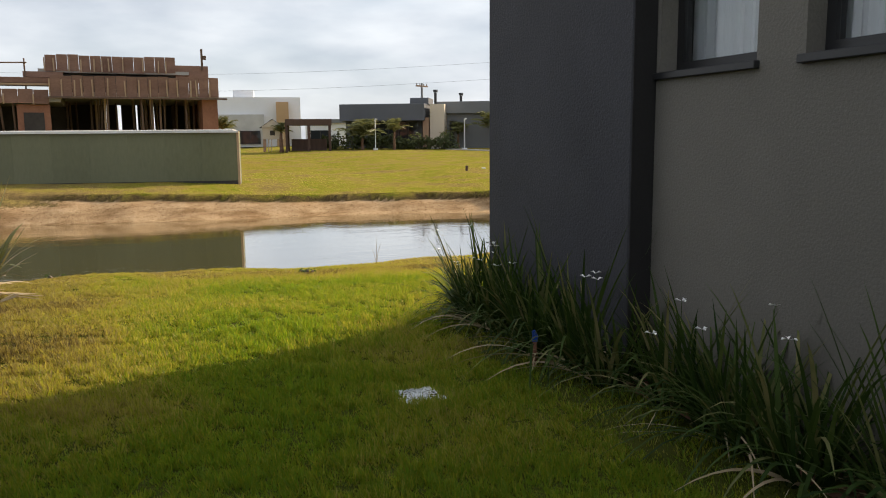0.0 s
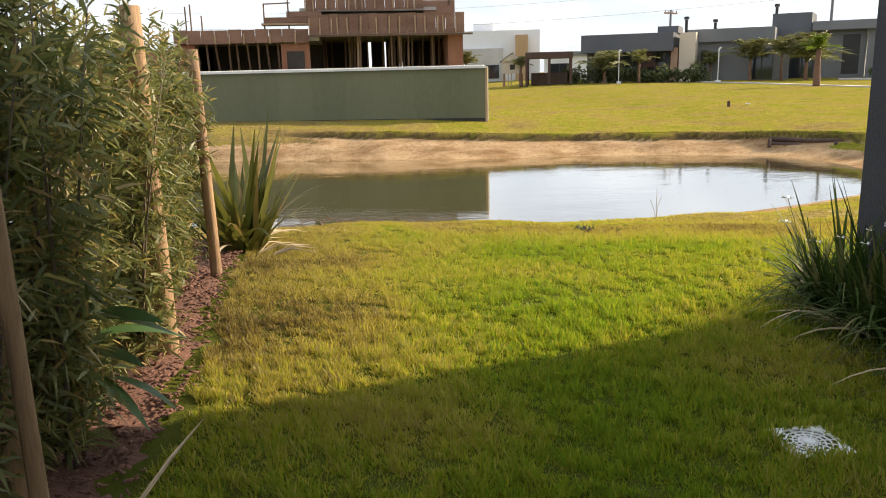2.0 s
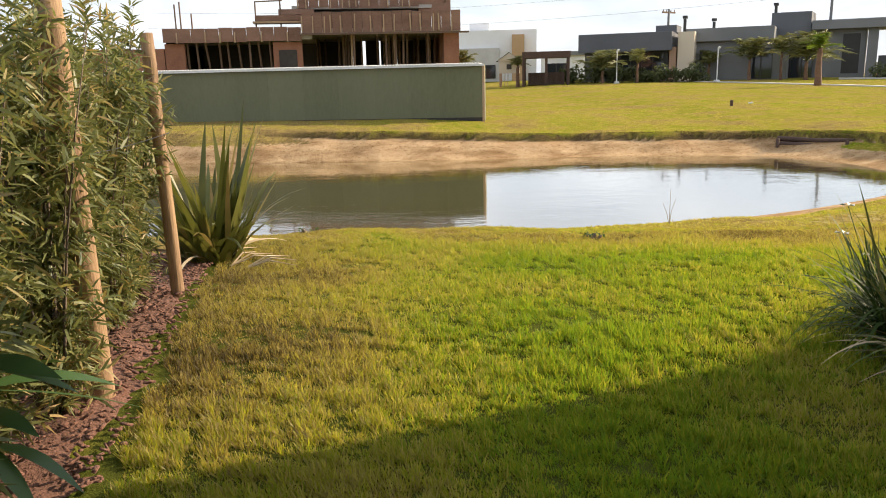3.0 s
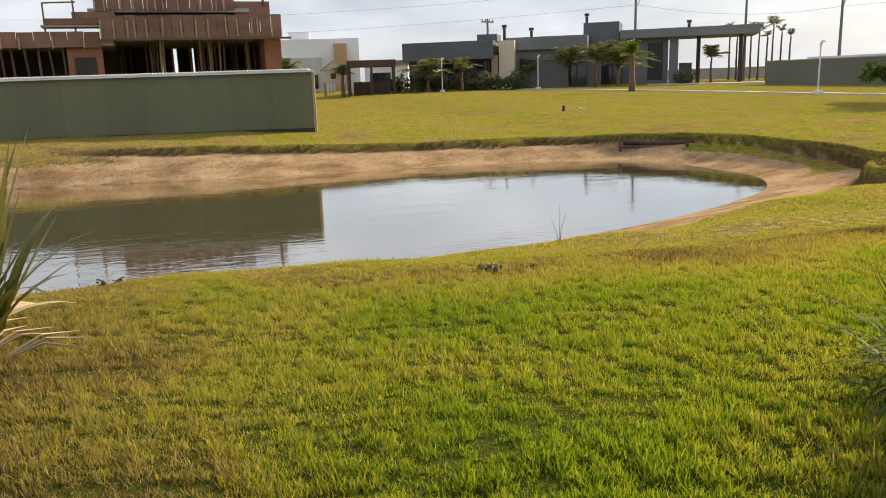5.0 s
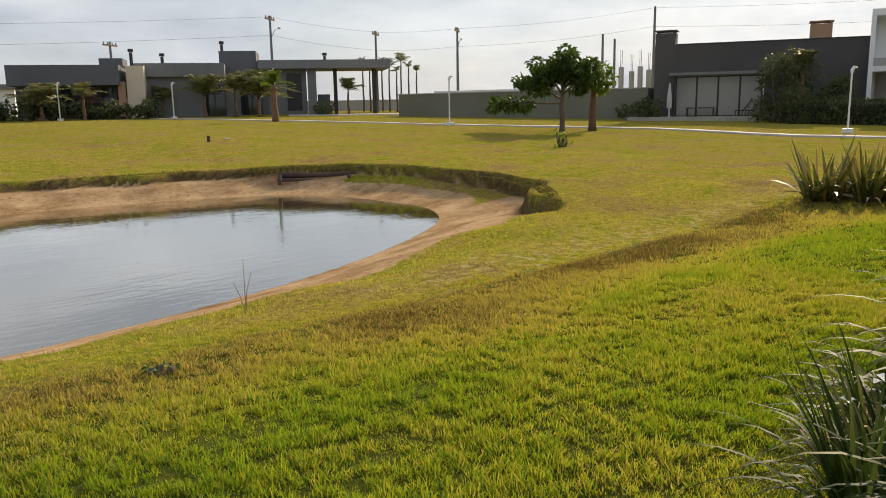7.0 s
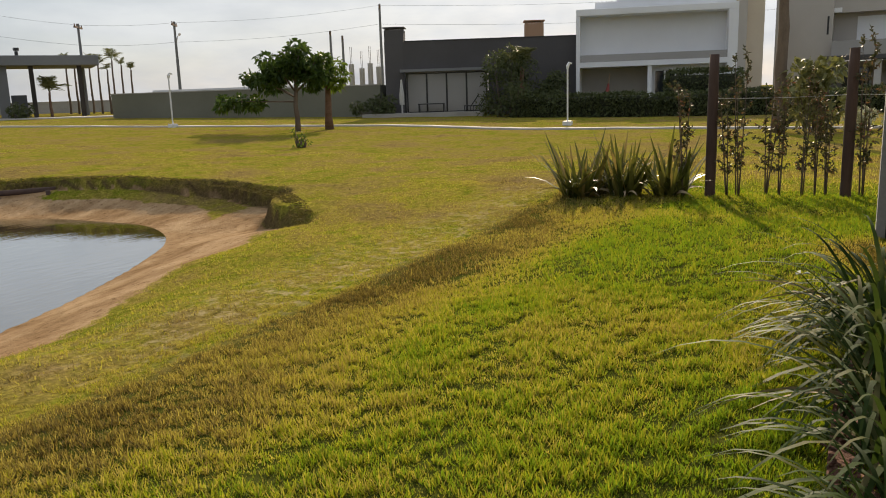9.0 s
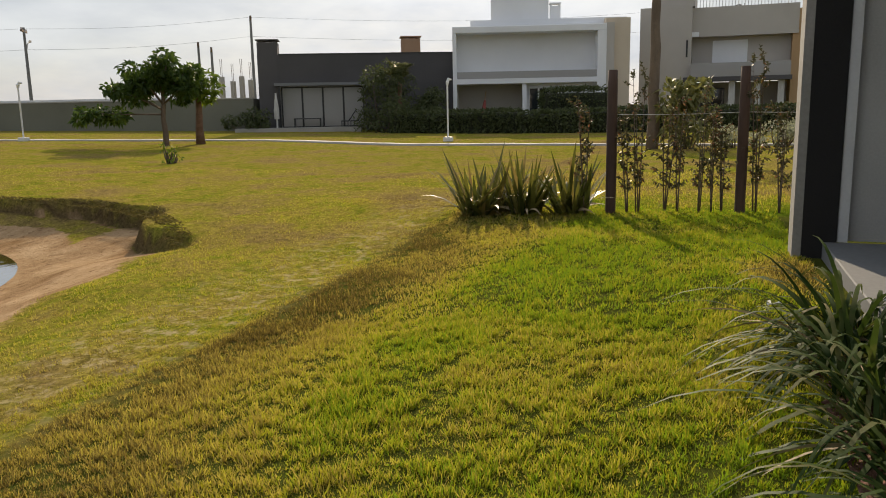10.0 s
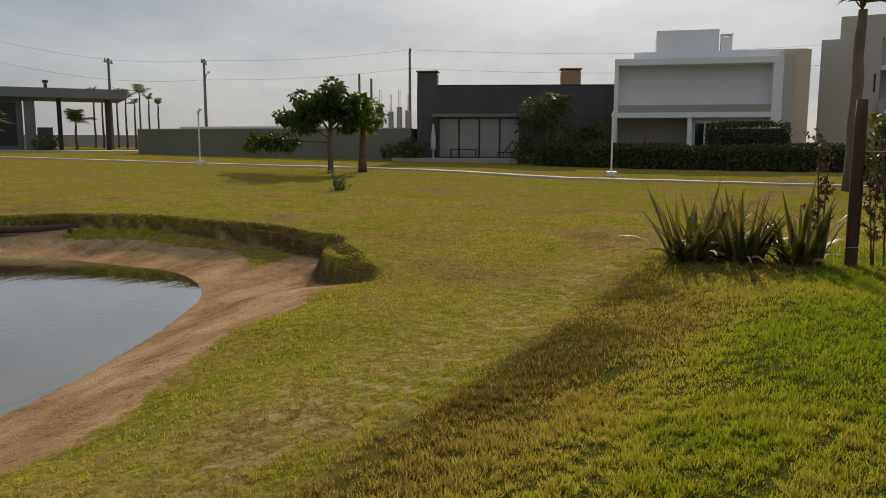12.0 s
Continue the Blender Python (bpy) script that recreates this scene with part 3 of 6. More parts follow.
# ---- the green sheet-metal site store across the pond ----
def build_store():
    L = math.hypot(3.45 + 12.0, 26.75 - 29.8)
    m = facing(-12.0, 29.8, 3.45, 26.75, 0.0)
    s = thing("site_store", m, "long low green panel-clad site store with a zinc sheet roof", "shed")
    slab("body", s, HOARD, 0.02, L - 0.02, 0.03, 0.9, -0.15, 1.70)
    n, x = 14, 0.0
    me = None
    for i in range(n):
        if me is None:
            bm = bmesh.new()
            box(bm, 0.0015, L / n - 0.0015, 0.0, 0.028, -0.1, 1.72)
            me = finish("panel", bm, HOARD)
        piece("panel", me, s, pose(i * L / n, 0, 0))
    # Near-black strip paints the shadow gap at the foot of the panels.
    slab("base_strip", s, SHADOWROOM, 0, L, -0.02, 0.0, -0.1, 0.15)
    bm = bmesh.new()
    w, k = 0.09, int(L / 0.09)
    for i in range(k):
        xa, z = i * w, 1.735
        box(bm, xa, xa + w * 0.55, -0.10, 1.02, z, z + 0.045)
        box(bm, xa + w * 0.55, xa + w, -0.10, 1.02, z, z + 0.022)
    part("roof", bm, SHEETROOF, s, "pale corrugated zinc roof")
    slab("fascia", s, SHEETROOF, -0.03, L + 0.05, -0.09, -0.06, 1.68, 1.735)
    slab("corner_post", s, BATTEN, L - 0.02, L + 0.05, -0.03, 0.04, -0.1, 1.72)
    slab("end_panel", s, HOARD, L - 0.015, L + 0.01, 0.05, 0.9, -0.1, 1.72)


build_store()


# ---- house under construction ----
def build_site():
    m = facing(-9.2, 38.8, 4.0, 39.6, 0.15)
    s = thing("unfinished_house", m, "two-level house under construction in brown plywood formwork on props", "house")
    W = 13.2
    # Inner walls are near-black: the shade indoors is in their colour.
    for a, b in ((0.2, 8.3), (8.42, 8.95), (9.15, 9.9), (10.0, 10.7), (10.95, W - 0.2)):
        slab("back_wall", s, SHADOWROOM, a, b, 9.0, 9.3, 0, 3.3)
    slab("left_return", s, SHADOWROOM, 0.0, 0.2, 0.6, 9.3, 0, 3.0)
    slab("ground_slab", s, CONCRETE, 0, W, 0.2, 10, -0.2, 0.05)
    # left low wing
    slab("left_slab", s, CONCRETE, 0.0, 6.45, 0.12, 9.0, 3.0, 3.24)
    boards(s, 0.0, 6.0, 0.0, 2.92, 3.52, 10)
    slab("block_pier", s, BLOCKWALL, 4.7, 6.0, 0.25, 0.5, 0, 2.9)
    slab("left_pier", s, BLOCKWALL, 0.0, 0.85, 0.25, 0.5, 0, 2.9)
    slab("left_block_wall", s, BLOCKWALL, -4.2, -0.05, 0.3, 0.6, 0, 2.7)
    # Dark sheet on the pier stands for the shade in an opening.
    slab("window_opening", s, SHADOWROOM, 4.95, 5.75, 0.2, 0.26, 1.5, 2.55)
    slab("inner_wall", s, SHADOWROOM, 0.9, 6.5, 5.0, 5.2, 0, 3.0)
    # main span
    slab("main_slab", s, CONCRETE, 6.2, W, 0.1, 9.0, 3.25, 3.45)
    boards(s, 6.05, W, -0.05, 3.25, 4.15, 16)
    slab("ledger", s, DARKTIMBER, 5.9, W + 0.35, -0.25, -0.08, 3.16, 3.24)
    slab("right_pier", s, BLOCKWALL, W - 0.75, W - 0.05, 0.2, 2.0, 0, 3.2)
    slab("right_side", s, BLOCKWALL, W - 0.22, W, 2.2, 9.0, 0, 3.3)
    rng = random.Random(3)
    for i in range(34):
        x = 6.4 + 6.2 * rng.random()
        y = 0.2 + 7.5 * rng.random()
        bm = bmesh.new()
        tube(bm, [(x, y, 0), (x + rng.uniform(-0.1, 0.1), y, 3.26)], 0.05, 6)
        part("prop", bm, DARKTIMBER if rng.random() < 0.6 else BATTEN, s)
    for i in range(9):
        x = 0.9 + i * 0.46
        bm = bmesh.new()
        tube(bm, [(x, 0.4 + 2 * rng.random(), 0), (x + rng.uniform(-0.1, 0.1), 0.5, 2.95)], 0.05, 6)
        part("prop", bm, DARKTIMBER, s)
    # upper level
    # Solid box in the shade colour stands for the dark upper room.
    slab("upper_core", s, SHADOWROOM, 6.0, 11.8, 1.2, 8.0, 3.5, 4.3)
    slab("upper_slab", s, CONCRETE, 5.6, 12.0, 0.9, 8.0, 4.35, 4.5)
    boards(s, 5.9, 11.4, 0.85, 4.4, 5.12, 12)
    slab("upper_left", s, PLY, 5.0, 6.6, 0.8, 4.0, 4.12, 4.36)
    slab("upper_right", s, PLY, 11.4, 12.9, 1.0, 4.0, 4.2, 4.8)
    slab("scaffold_board", s, BATTEN, 3.9, 6.2, 0.1, 1.0, 3.72, 3.80)
    slab("scaffold_deck", s, PLY, 4.0, 6.1, 0.2, 2.4, 3.82, 4.06)
    for x, z in ((4.0, 4.7), (5.1, 4.9), (0.5, 4.6), (0.72, 4.7), (1.2, 4.2)):
        bm = bmesh.new()
        tube(bm, [(x, 0.6, 3.2), (x, 0.6, z)], 0.035, 6)
        part("starter_bar", bm, DARKTIMBER, s)
    bm = bmesh.new()
    tube(bm, [(4.0, 0.6, 4.68), (5.2, 0.6, 4.72)], 0.03, 6)
    part("guard_rail", bm, DARKTIMBER, s)
    slab("flue", s, DARKTIMBER, 12.58, 12.67, 0.92, 1.02, 4.6, 5.6)
    slab("flue_cap", s, DARKTIMBER, 12.68, 12.82, 0.9, 1.05, 5.1, 5.28)


def boards(s, x0, x1, y, z0, z1, n):
    """Formwork: sheets with battens on them."""
    w = (x1 - x0) / n
    bm = bmesh.new()
    box(bm, 0.008, w - 0.008, 0, 0.03, z0, z1)
    sheet = finish("formwork_sheet", bm, PLY)
    bm = bmesh.new()
    box(bm, -0.028, 0.028, -0.06, 0, z0 + 0.02, z1 - 0.12)
    bat = finish("batten", bm, BATTEN)
    rng = random.Random(int(x0 * 100))
    for i in range(n):
        piece("formwork_sheet", sheet, s, pose(x0 + i * w, y, rng.uniform(-0.02, 0.03)))
        if i % 2 or rng.random() < 0.6:
            piece("batten", bat, s, pose(x0 + i * w, y, rng.uniform(-0.08, 0.04), 0, rng.uniform(-2, 2), 0))


build_site()


# ---- far houses ----
def windows_on(h, x0, x1, z0, z1, n, frame=ALU, glass_m=GLASS, y=-0.02):
    """A band of panes in a frame, set into a recess."""
    w = (x1 - x0) / n
    for i in range(n):
        a = x0 + i * w
        bm = bmesh.new()
        for d in ((a, a + 0.05, z0, z1), (a + w - 0.05, a + w, z0, z1), (a + 0.05, a + w - 0.05, z0, z0 + 0.06), (a + 0.05, a + w - 0.05, z1 - 0.06, z1)):
            box(bm, d[0], d[1], y - 0.04, y + 0.02, d[2], d[3])
        f = part("window", bm, frame, h)
        slab("pane", f, glass_m, a + 0.05, a + w - 0.05, y - 0.015, y, z0 + 0.06, z1 - 0.06)


def chimney(h, x, y, z0, z1, w, material, cap=True):
    bm = bmesh.new()
    box(bm, x - w / 2, x + w / 2, y - w / 2, y + w / 2, z0, z1 - (0.16 if cap else 0))
    if cap:
        for sx in (-1, 1):
            for sy in (-1, 1):
                box(bm, x + sx * w * 0.4 - 0.05, x + sx * w * 0.4 + 0.05, y + sy * w * 0.4 - 0.05, y + sy * w * 0.4 + 0.05, z1 - 0.16, z1 - 0.06)
        box(bm, x - w * 0.56, x + w * 0.56, y - w * 0.56, y + w * 0.56, z1 - 0.06, z1)
    part("chimney", bm, material, h)


def flue(h, x, y, z0, z1):
    bm = bmesh.new()
    tube(bm, [(x, y, z0), (x, y, z1 - 0.25)], 0.12, 8)
    tube(bm, [(x, y, z1 - 0.22), (x, y, z1)], 0.2, 8)
    part("flue", bm, ALU, h)


def build_grey_house():
    m = facing(15.8, 66.0, 23.0, 62.3, 0.55)
    h = thing("grey_house", m, "low slate grey modern house with a deep flat fascia", "house")
    L = math.hypot(7.2, 3.7)
    slab("wall", h, SLATE, 0.2, L - 1.3, 1.4, 8, 0, 2.6)
    slab("fascia", h, SLATE, 0, L - 0.9, 0, 8, 2.35, 3.75, bevel=0.02)
    slab("side_wall", h, CREAM, L - 0.5, L + 0.7, 0.6, 6, 0, 3.7, label="cream rendered side wall")
    slab("brown_wall", h, PEACH, L - 1.1, L - 0.6, 0.5, 1.2, 0, 2.6)
    slab("roof_box", h, SLATE, L - 2.4, L - 0.8, 2.0, 5, 3.75, 4.3)
    windows_on(h, 2.2, L - 1.6, 0.15, 2.3, 5, y=1.36)
    flue(h, L - 0.2, 2, 3.7, 4.95)


def build_low_house():
    m = facing(23.7, 64.0, 30.2, 60.4, 0.5)
    h = thing("low_house", m, "low mid-grey rendered house with a flat roof", "house")
    L = math.hypot(6.5, 3.6)
    slab("wall", h, MIDGREY, 0.8, L, 0.6, 8, 0, 3.0)
    slab("fascia", h, MIDGREY, 0, L - 1.0, 0.2, 8, 3.0, 4.0, bevel=0.02)
    slab("door", h, ALU, 1.1, 1.5, 0.56, 0.6, 0, 2.4)
    flue(h, 1.9, 2, 4.0, 4.8)
    windows_on(h, 4.8, 6.4, 0.1, 2.4, 2, y=0.58)


def build_gate_house():
    m = facing(30.9, 64.8, 42.4, 57.4, 0.45)
    h = thing("gate_house", m, "grey gatehouse with a long flat canopy on pillars", "gatehouse")
    L = math.hypot(11.5, 7.4)
    slab("tower", h, SLATE, 0, 2.9, 0.5, 5, 0, 5.2)
    slab("tower_wing", h, SLATE, 2.9, 3.6, 0.7, 5, 0, 4.4)
    slab("canopy", h, MIDGREY, 3.0, L, 0, 6, 3.75, 4.45, label="long flat grey canopy", bevel=0.03)
    slab("front_wall", h, MIDGREY, 3.62, 6.8, 1.0, 5, 0, 3.75)
    slab("dark_panel", h, ALU, 5.2, 6.4, 0.96, 1.0, 0.4, 3.4)
    slab("pillar", h, MIDGREY, 6.9, 7.6, 0.6, 1.4, 0, 3.75)
    # Two pillars under the canopy take the near-black shade colour.
    slab("pillar", h, SHADOWROOM, 9.0, 9.3, 0.6, 0.9, 0, 3.75)
    slab("pillar", h, SHADOWROOM, 12.2, 12.5, 0.6, 0.9, 0, 3.75)
    slab("booth", h, SLATE, 7.7, 8.7, 1.5, 3.5, 0, 1.7)
    windows_on(h, 0.8, 3.2, 0.1, 2.6, 3, y=0.46)
    flue(h, 0.2, 1.2, 5.0, 6.0)
    flue(h, 8.4, 2, 4.4, 5.1)


def build_far_white():
    m = facing(7.0, 81.5, 15.2, 80.3, 0.7)
    h = thing("white_house", m, "distant white two-storey box house", "house")
    slab("wall", h, WHITE, 0, 8.2, 0, 9, 0, 4.9)
    slab("base", h, PALE, -0.1, 4.6, -0.4, 0, 0, 3.2)
    slab("roof_box", h, WHITE, 1.6, 3.6, 2, 6, 4.9, 5.7)
    slab("ochre_tower", h, OCHRE, 5.8, 7.0, -1, 1.5, 0, 4.4)
    windows_on(h, 0.4, 4.2, 0.3, 1.6, 4, y=-0.42)
    m = facing(15.5, 80.0, 19.5, 78.5, 0.7)
    h = thing("white_annexe", m, "distant white single-storey house with a flat roof", "house")
    slab("wall", h, WHITE, 0, 4.2, 0, 6, 0, 2.3)
    slab("roof", h, MIDGREY, -0.2, 4.4, -0.3, 6, 2.3, 2.7)
    windows_on(h, 0.5, 2.5, 0.3, 1.6, 2, y=-0.03)


def build_playhouse():
    z = 0.5
    h = thing("playhouse", facing(8.95, 62.6, 10.4, 62.3, z + 0.05) @ Matrix.Scale(0.75, 4), "cream timber playhouse on stilts with a pitched roof", "playhouse")
    slab("cabin", h, CREAM, 0, 2.0, 0, 1.8, 1.2, 2.5)
    bm = bmesh.new()
    v = [bm.verts.new(c) for c in ((-0.15, -0.15, 2.45), (2.15, -0.15, 2.45), (1.0, -0.15, 3.2), (-0.15, 1.95, 2.45), (2.15, 1.95, 2.45), (1.0, 1.95, 3.2))]
    for f in ((0, 1, 2), (5, 4, 3), (0, 2, 5, 3), (1, 4, 5, 2), (0, 3, 4, 1)):
        bm.faces.new([v[i] for i in f])
    part("roof", bm, CREAM, h)
    bm = bmesh.new()
    for a, b in (((-0.3, 2.36), (1.0, 3.27)), ((2.3, 2.36), (1.0, 3.27))):
        q = [(a[0], -0.25, a[1]), (b[0], -0.25, b[1]), (b[0], 2.05, b[1]), (a[0], 2.05, a[1])]
        bm.faces.new([bm.verts.new(c) for c in q])
    bmesh.ops.solidify(bm, geom=bm.faces[:], thickness=0.06)
    part("roof_sheet", bm, SLATE, h)
    # Dark sheet on the cabin stands for the unlit window opening.
    slab("window", h, SHADOWROOM, 0.75, 1.25, -0.02, 0.0, 1.6, 2.1)
    for x in (0.1, 1.9):
        for y in (0.1, 1.7):
            slab("stilt", h, PEACH, x - 0.08, x + 0.08, y - 0.08, y + 0.08, -0.1, 1.2)
    for x in (0.6, 0.9):
        bm = bmesh.new()
        tube(bm, [(x, -0.6, -0.05), (x, 0.0, 1.2)], 0.04, 5)
        part("ladder_rail", bm, BATTEN, h)


def build_pergola():
    h = thing("pergola", facing(10.4, 60.8, 13.8, 60.1, 0.55), "dark brown timber pergola with a flat roof", "pergola")
    slab("roof", h, OLDPOST, 0, 3.5, 0, 3, 1.95, 2.4)
    for x in (0.1, 1.75, 3.35):
        for y in (0.1, 2.8):
            slab("post", h, OLDPOST, x - 0.09, x + 0.09, y - 0.09, y + 0.09, -0.1, 1.95)
    slab("counter", h, OLDPOST, 0.4, 3.1, 1.5, 2.2, 0, 0.9)


def build_far_wall():
    m = facing(37.5, 50.5, 41.0, 32.0, 0.1)
    L = math.hypot(3.5, 18.5)
    w = thing("boundary_wall", m, "long low olive-grey rendered boundary wall", "wall")
    slab("wall", w, MIDGREEN, 0, L, 0, 3.6, -0.3, 1.80)
    slab("roof", w, SHEETROOF, 3.0, L * 0.7, 0.3, 3.9, 1.82, 1.98, label="pale sheet roof behind the wall")
    slab("coping", w, CONCRETE, -0.02, L, -0.03, 0.2, 1.80, 1.86)


MIDGREEN = surface("olive_render", (0.13, 0.13, 0.10), (0.19, 0.19, 0.15), 0.85, 15, 0.3, 0.2)


def build_dark_house():
    m = facing(41.0, 31.6, 45.6, 21.6, 0.05)
    L = math.hypot(4.6, 10.0)
    h = thing("dark_house", m, "dark charcoal single-storey house with a glazed veranda", "house")
    slab("left_wall", h, DARKHOUSE, 0, 1.05, 0, 8, 0, 4.2)
    slab("upper_wall", h, DARKHOUSE, 1.05, L, 0, 8, 2.62, 4.2)
    slab("roof_edge", h, ALU, 1.15, L + 0.03, -0.03, 0.2, 4.2, 4.26, label="thin dark metal roof edge")
    slab("right_wall", h, DARKHOUSE, 5.9, L, 0, 8, 0, 2.62)
    slab("veranda_beam", h, MIDGREY, 0.9, 5.9, -0.5, -0.05, 2.5, 2.66)
    slab("veranda_post", h, ALU, 1.1, 1.2, -0.45, -0.35, 0.1, 2.5)
    slab("veranda_back", h, PALEGLASS, 1.06, 5.88, 0.35, 0.4, 0.1, 2.6)
    slab("deck", h, CONCRETE, -1.2, 5.6, -1.6, -0.02, -0.1, 0.22)
    windows_on(h, 1.2, 5.8, 0.2, 2.45, 4, glass_m=PALEGLASS, y=0.3)
    chimney(h, 0.56, 0.6, 4.2, 5.05, 1.1, DARKHOUSE)
    chimney(h, 8.55, 0.6, 4.2, 5.15, 1.05, PEACH)
    slab("rear_wing", h, OCHRE, L, L + 1.6, 2, 5, 0, 3.6, label="ochre rendered rear wing")
    chimney(h, L + 0.7, 3, 3.6, 4.2, 0.8, PEACH, False)
    bm = bmesh.new()
    tube(bm, [(1.0, -0.9, 0.2), (1.0, -0.9, 2.1)], [0.05, 0.05], 6)
    tube(bm, [(1.0, -0.9, 0.7), (1.0, -0.9, 1.2), (1.0, -0.9, 2.0)], [0.14, 0.15, 0.05], 8)
    e = thing("closed_parasol", m, "closed pale garden parasol on the deck", "parasol")
    part("canopy", bm, PALE, e)
    for k in range(2):
        c = thing("deck_chair", m @ pose(4.5 + 0.5 * k, -1.0, 0.22), "dark reclining deck chair on the veranda deck", "chair", "deck chairs")
        bm = bmesh.new()
        box(bm, 0, 0.4, 0, 0.5, 0.28, 0.34)
        part("seat", bm, ALU, c)
        bm = bmesh.new()
        box(bm, 0, 0.06, 0, 0.5, 0, 0.8, pose(0.38, 0, 0.3, 0, 35, 0))
        part("backrest", bm, ALU, c)
        for lx in (0.03, 0.37):
            slab("leg", c, ALU, lx - 0.02, lx + 0.02, 0.02, 0.48, 0, 0.28)
    t = thing("garden_table", m @ pose(1.9, -0.9, 0.22), "dark low garden table on the veranda", "table")
    slab("tabletop", t, ALU, 0, 1.5, 0, 0.7, 0.45, 0.5)
    for lx in (0.05, 1.45):
        slab("leg", t, ALU, lx - 0.03, lx + 0.03, 0.05, 0.65, 0, 0.45)


def build_white_house():
    m = facing(44.9, 21.5, 47.2, 12.9, -0.1) @ Matrix.Diagonal((0.97, 1, 1.115, 1))
    h = thing("white_house", m, "white two-storey box house with a framed balcony and beige side", "house")
    L = 8.75
    slab("recessed_wall", h, WHITE, 0.2, L - 0.25, 1.2, 6, 2.6, 5.0)
    slab("frame_top", h, WHITE, 0, L, 0, 6.0, 4.78, 5.1, bevel=0.02)
    slab("frame_left", h, WHITE, 0, 0.22, 0, 6.0, 0, 4.78)
    slab("frame_right", h, WHITE, L - 0.5, L, 0, 1.2, 0, 4.78)
    slab("balcony_floor", h, WHITE, 0.22, L - 0.5, 0, 6, 2.3, 2.55)
    slab("balustrade", h, PALEGLASS, 0.25, L - 0.52, 0.05, 0.09, 2.56, 2.9)
    slab("ground_wall", h, BEIGE, 0.22, L - 0.5, 2.4, 2.6, 0, 2.3)
    slab("ground_front", h, WHITE, 4.25, L - 0.5, 0.8, 1.0, 0, 2.3)
    slab("pillar", h, WHITE, 4.0, 4.24, 0.1, 0.4, 0, 2.3)
    windows_on(h, 4.4, 6.1, 0.1, 2.1, 3, frame=WHITEALU, y=0.76)
    slab("side_trim", h, BEIGE, L, L + 0.45, 0.1, 0.5, 0, 5.15)
    slab("side_wall", h, CREAM, L, L + 1.4, 0.5, 8, 0, 5.4, label="cream side wall catching the sun")
    slab("parapet", h, WHITE, 1.0, L + 1.3, 1.2, 7, 5.1, 5.5)
    slab("roof_box", h, WHITE, 2.2, 5.6, 2.0, 6, 5.5, 6.6)
    chimney(h, 6.0, 2.2, 5.5, 6.35, 0.6, WHITE)
    s = thing("parasol_set", m @ pose(1.6, 0.9, 0), "folded reddish garden parasol by the veranda", "parasol")
    bm = bmesh.new()
    tube(bm, [(0, 0, 0), (0.1, 0, 0.9), (0.3, 0, 2.0)], 0.03, 6)
    part("pole", bm, BATTEN, s)
    bm = bmesh.new()
    tube(bm, [(0.0, 0, 0.3), (0.1, 0, 0.7), (0.22, 0, 1.5)], [0.28, 0.2, 0.05], 8)
    part("canopy", bm, REDCLOTH, s, "reddish cloth")


REDCLOTH = surface("red_cloth", (0.30, 0.06, 0.06), (0.42, 0.11, 0.10), 0.9, 30, 2.0, 0.2)


def build_beige_house():
    m = facing(52.5, 12.0, 52.5, 2.2, -0.1)
    h = thing("beige_house", m, "beige two-storey house with stacked blocks and a balcony", "house")
    slab("left_block", h, BEIGE, 0, 3.0, 0, 8, 0, 6.95)
    slab("tower", h, BEIGE, 0.9, 3.1, 0.3, 6, 6.95, 8.2)
    slab("upper_block", h, BEIGE, 3.0, 8.9, 0.8, 8, 5.2, 6.9)
    slab("mid_wall", h, BEIGE, 3.0, 8.6, 1.6, 8, 2.8, 5.2)
    slab("white_panel", h, WHITE, 4.2, 6.2, 1.55, 1.6, 2.9, 5.0)
    slab("right_side", h, OCHRE, 8.6, 9.3, 0.9, 8, 0, 6.6)
    slab("balcony_slab", h, DARKHOUSE, 2.6, 8.6, -0.4, 1.6, 2.55, 2.8)
    slab("balustrade", h, PALEGLASS, 3.0, 8.5, -0.36, -0.32, 2.8, 3.6)
    slab("ground_wall", h, BEIGE, 3.0, 8.6, 3.0, 3.2, 0, 2.55)
    for x in (5.2, 6.6, 7.9):
        slab("column", h, PALE, x, x + 0.35, 0.0, 0.35, 0, 2.55)
    slab("ledge", h, WHITE, 2.6, 3.4, 0.3, 0.8, 5.2, 5.45)
    slab("window", h, ALU, 2.7, 2.8, -0.03, 0.0, 4.0, 5.0)
    windows_on(h, 3.6, 5.0, 0.3, 2.2, 2, y=2.97)
    bm = bmesh.new()
    box(bm, 0, 0.04, 0, 0.04, 6.9, 7.5)
    bar = finish("baluster", bm, WHITEALU)
    for k in range(31):
        piece("baluster", bar, h, pose(3.2 + 0.18 * k, 0.9, 0))
    slab("handrail", h, WHITEALU, 3.15, 8.75, 0.88, 0.96, 7.5, 7.55)


build_grey_house()
build_low_house()
build_gate_house()
build_far_white()
build_playhouse()
build_pergola()
build_far_wall()
fw = thing("roadside_wall", facing(34.0, 84.0, 66.0, 60.0, 0.9), "long low grey wall along the far road", "wall")
slab("wall", fw, CONCRETE, 0, 40.0, 0, 0.2, -0.9, 0.75)
slab("coping", fw, CONCRETE, -0.02, 40.02, -0.04, 0.24, 0.75, 0.82)
build_dark_house()
build_white_house()
build_beige_house()


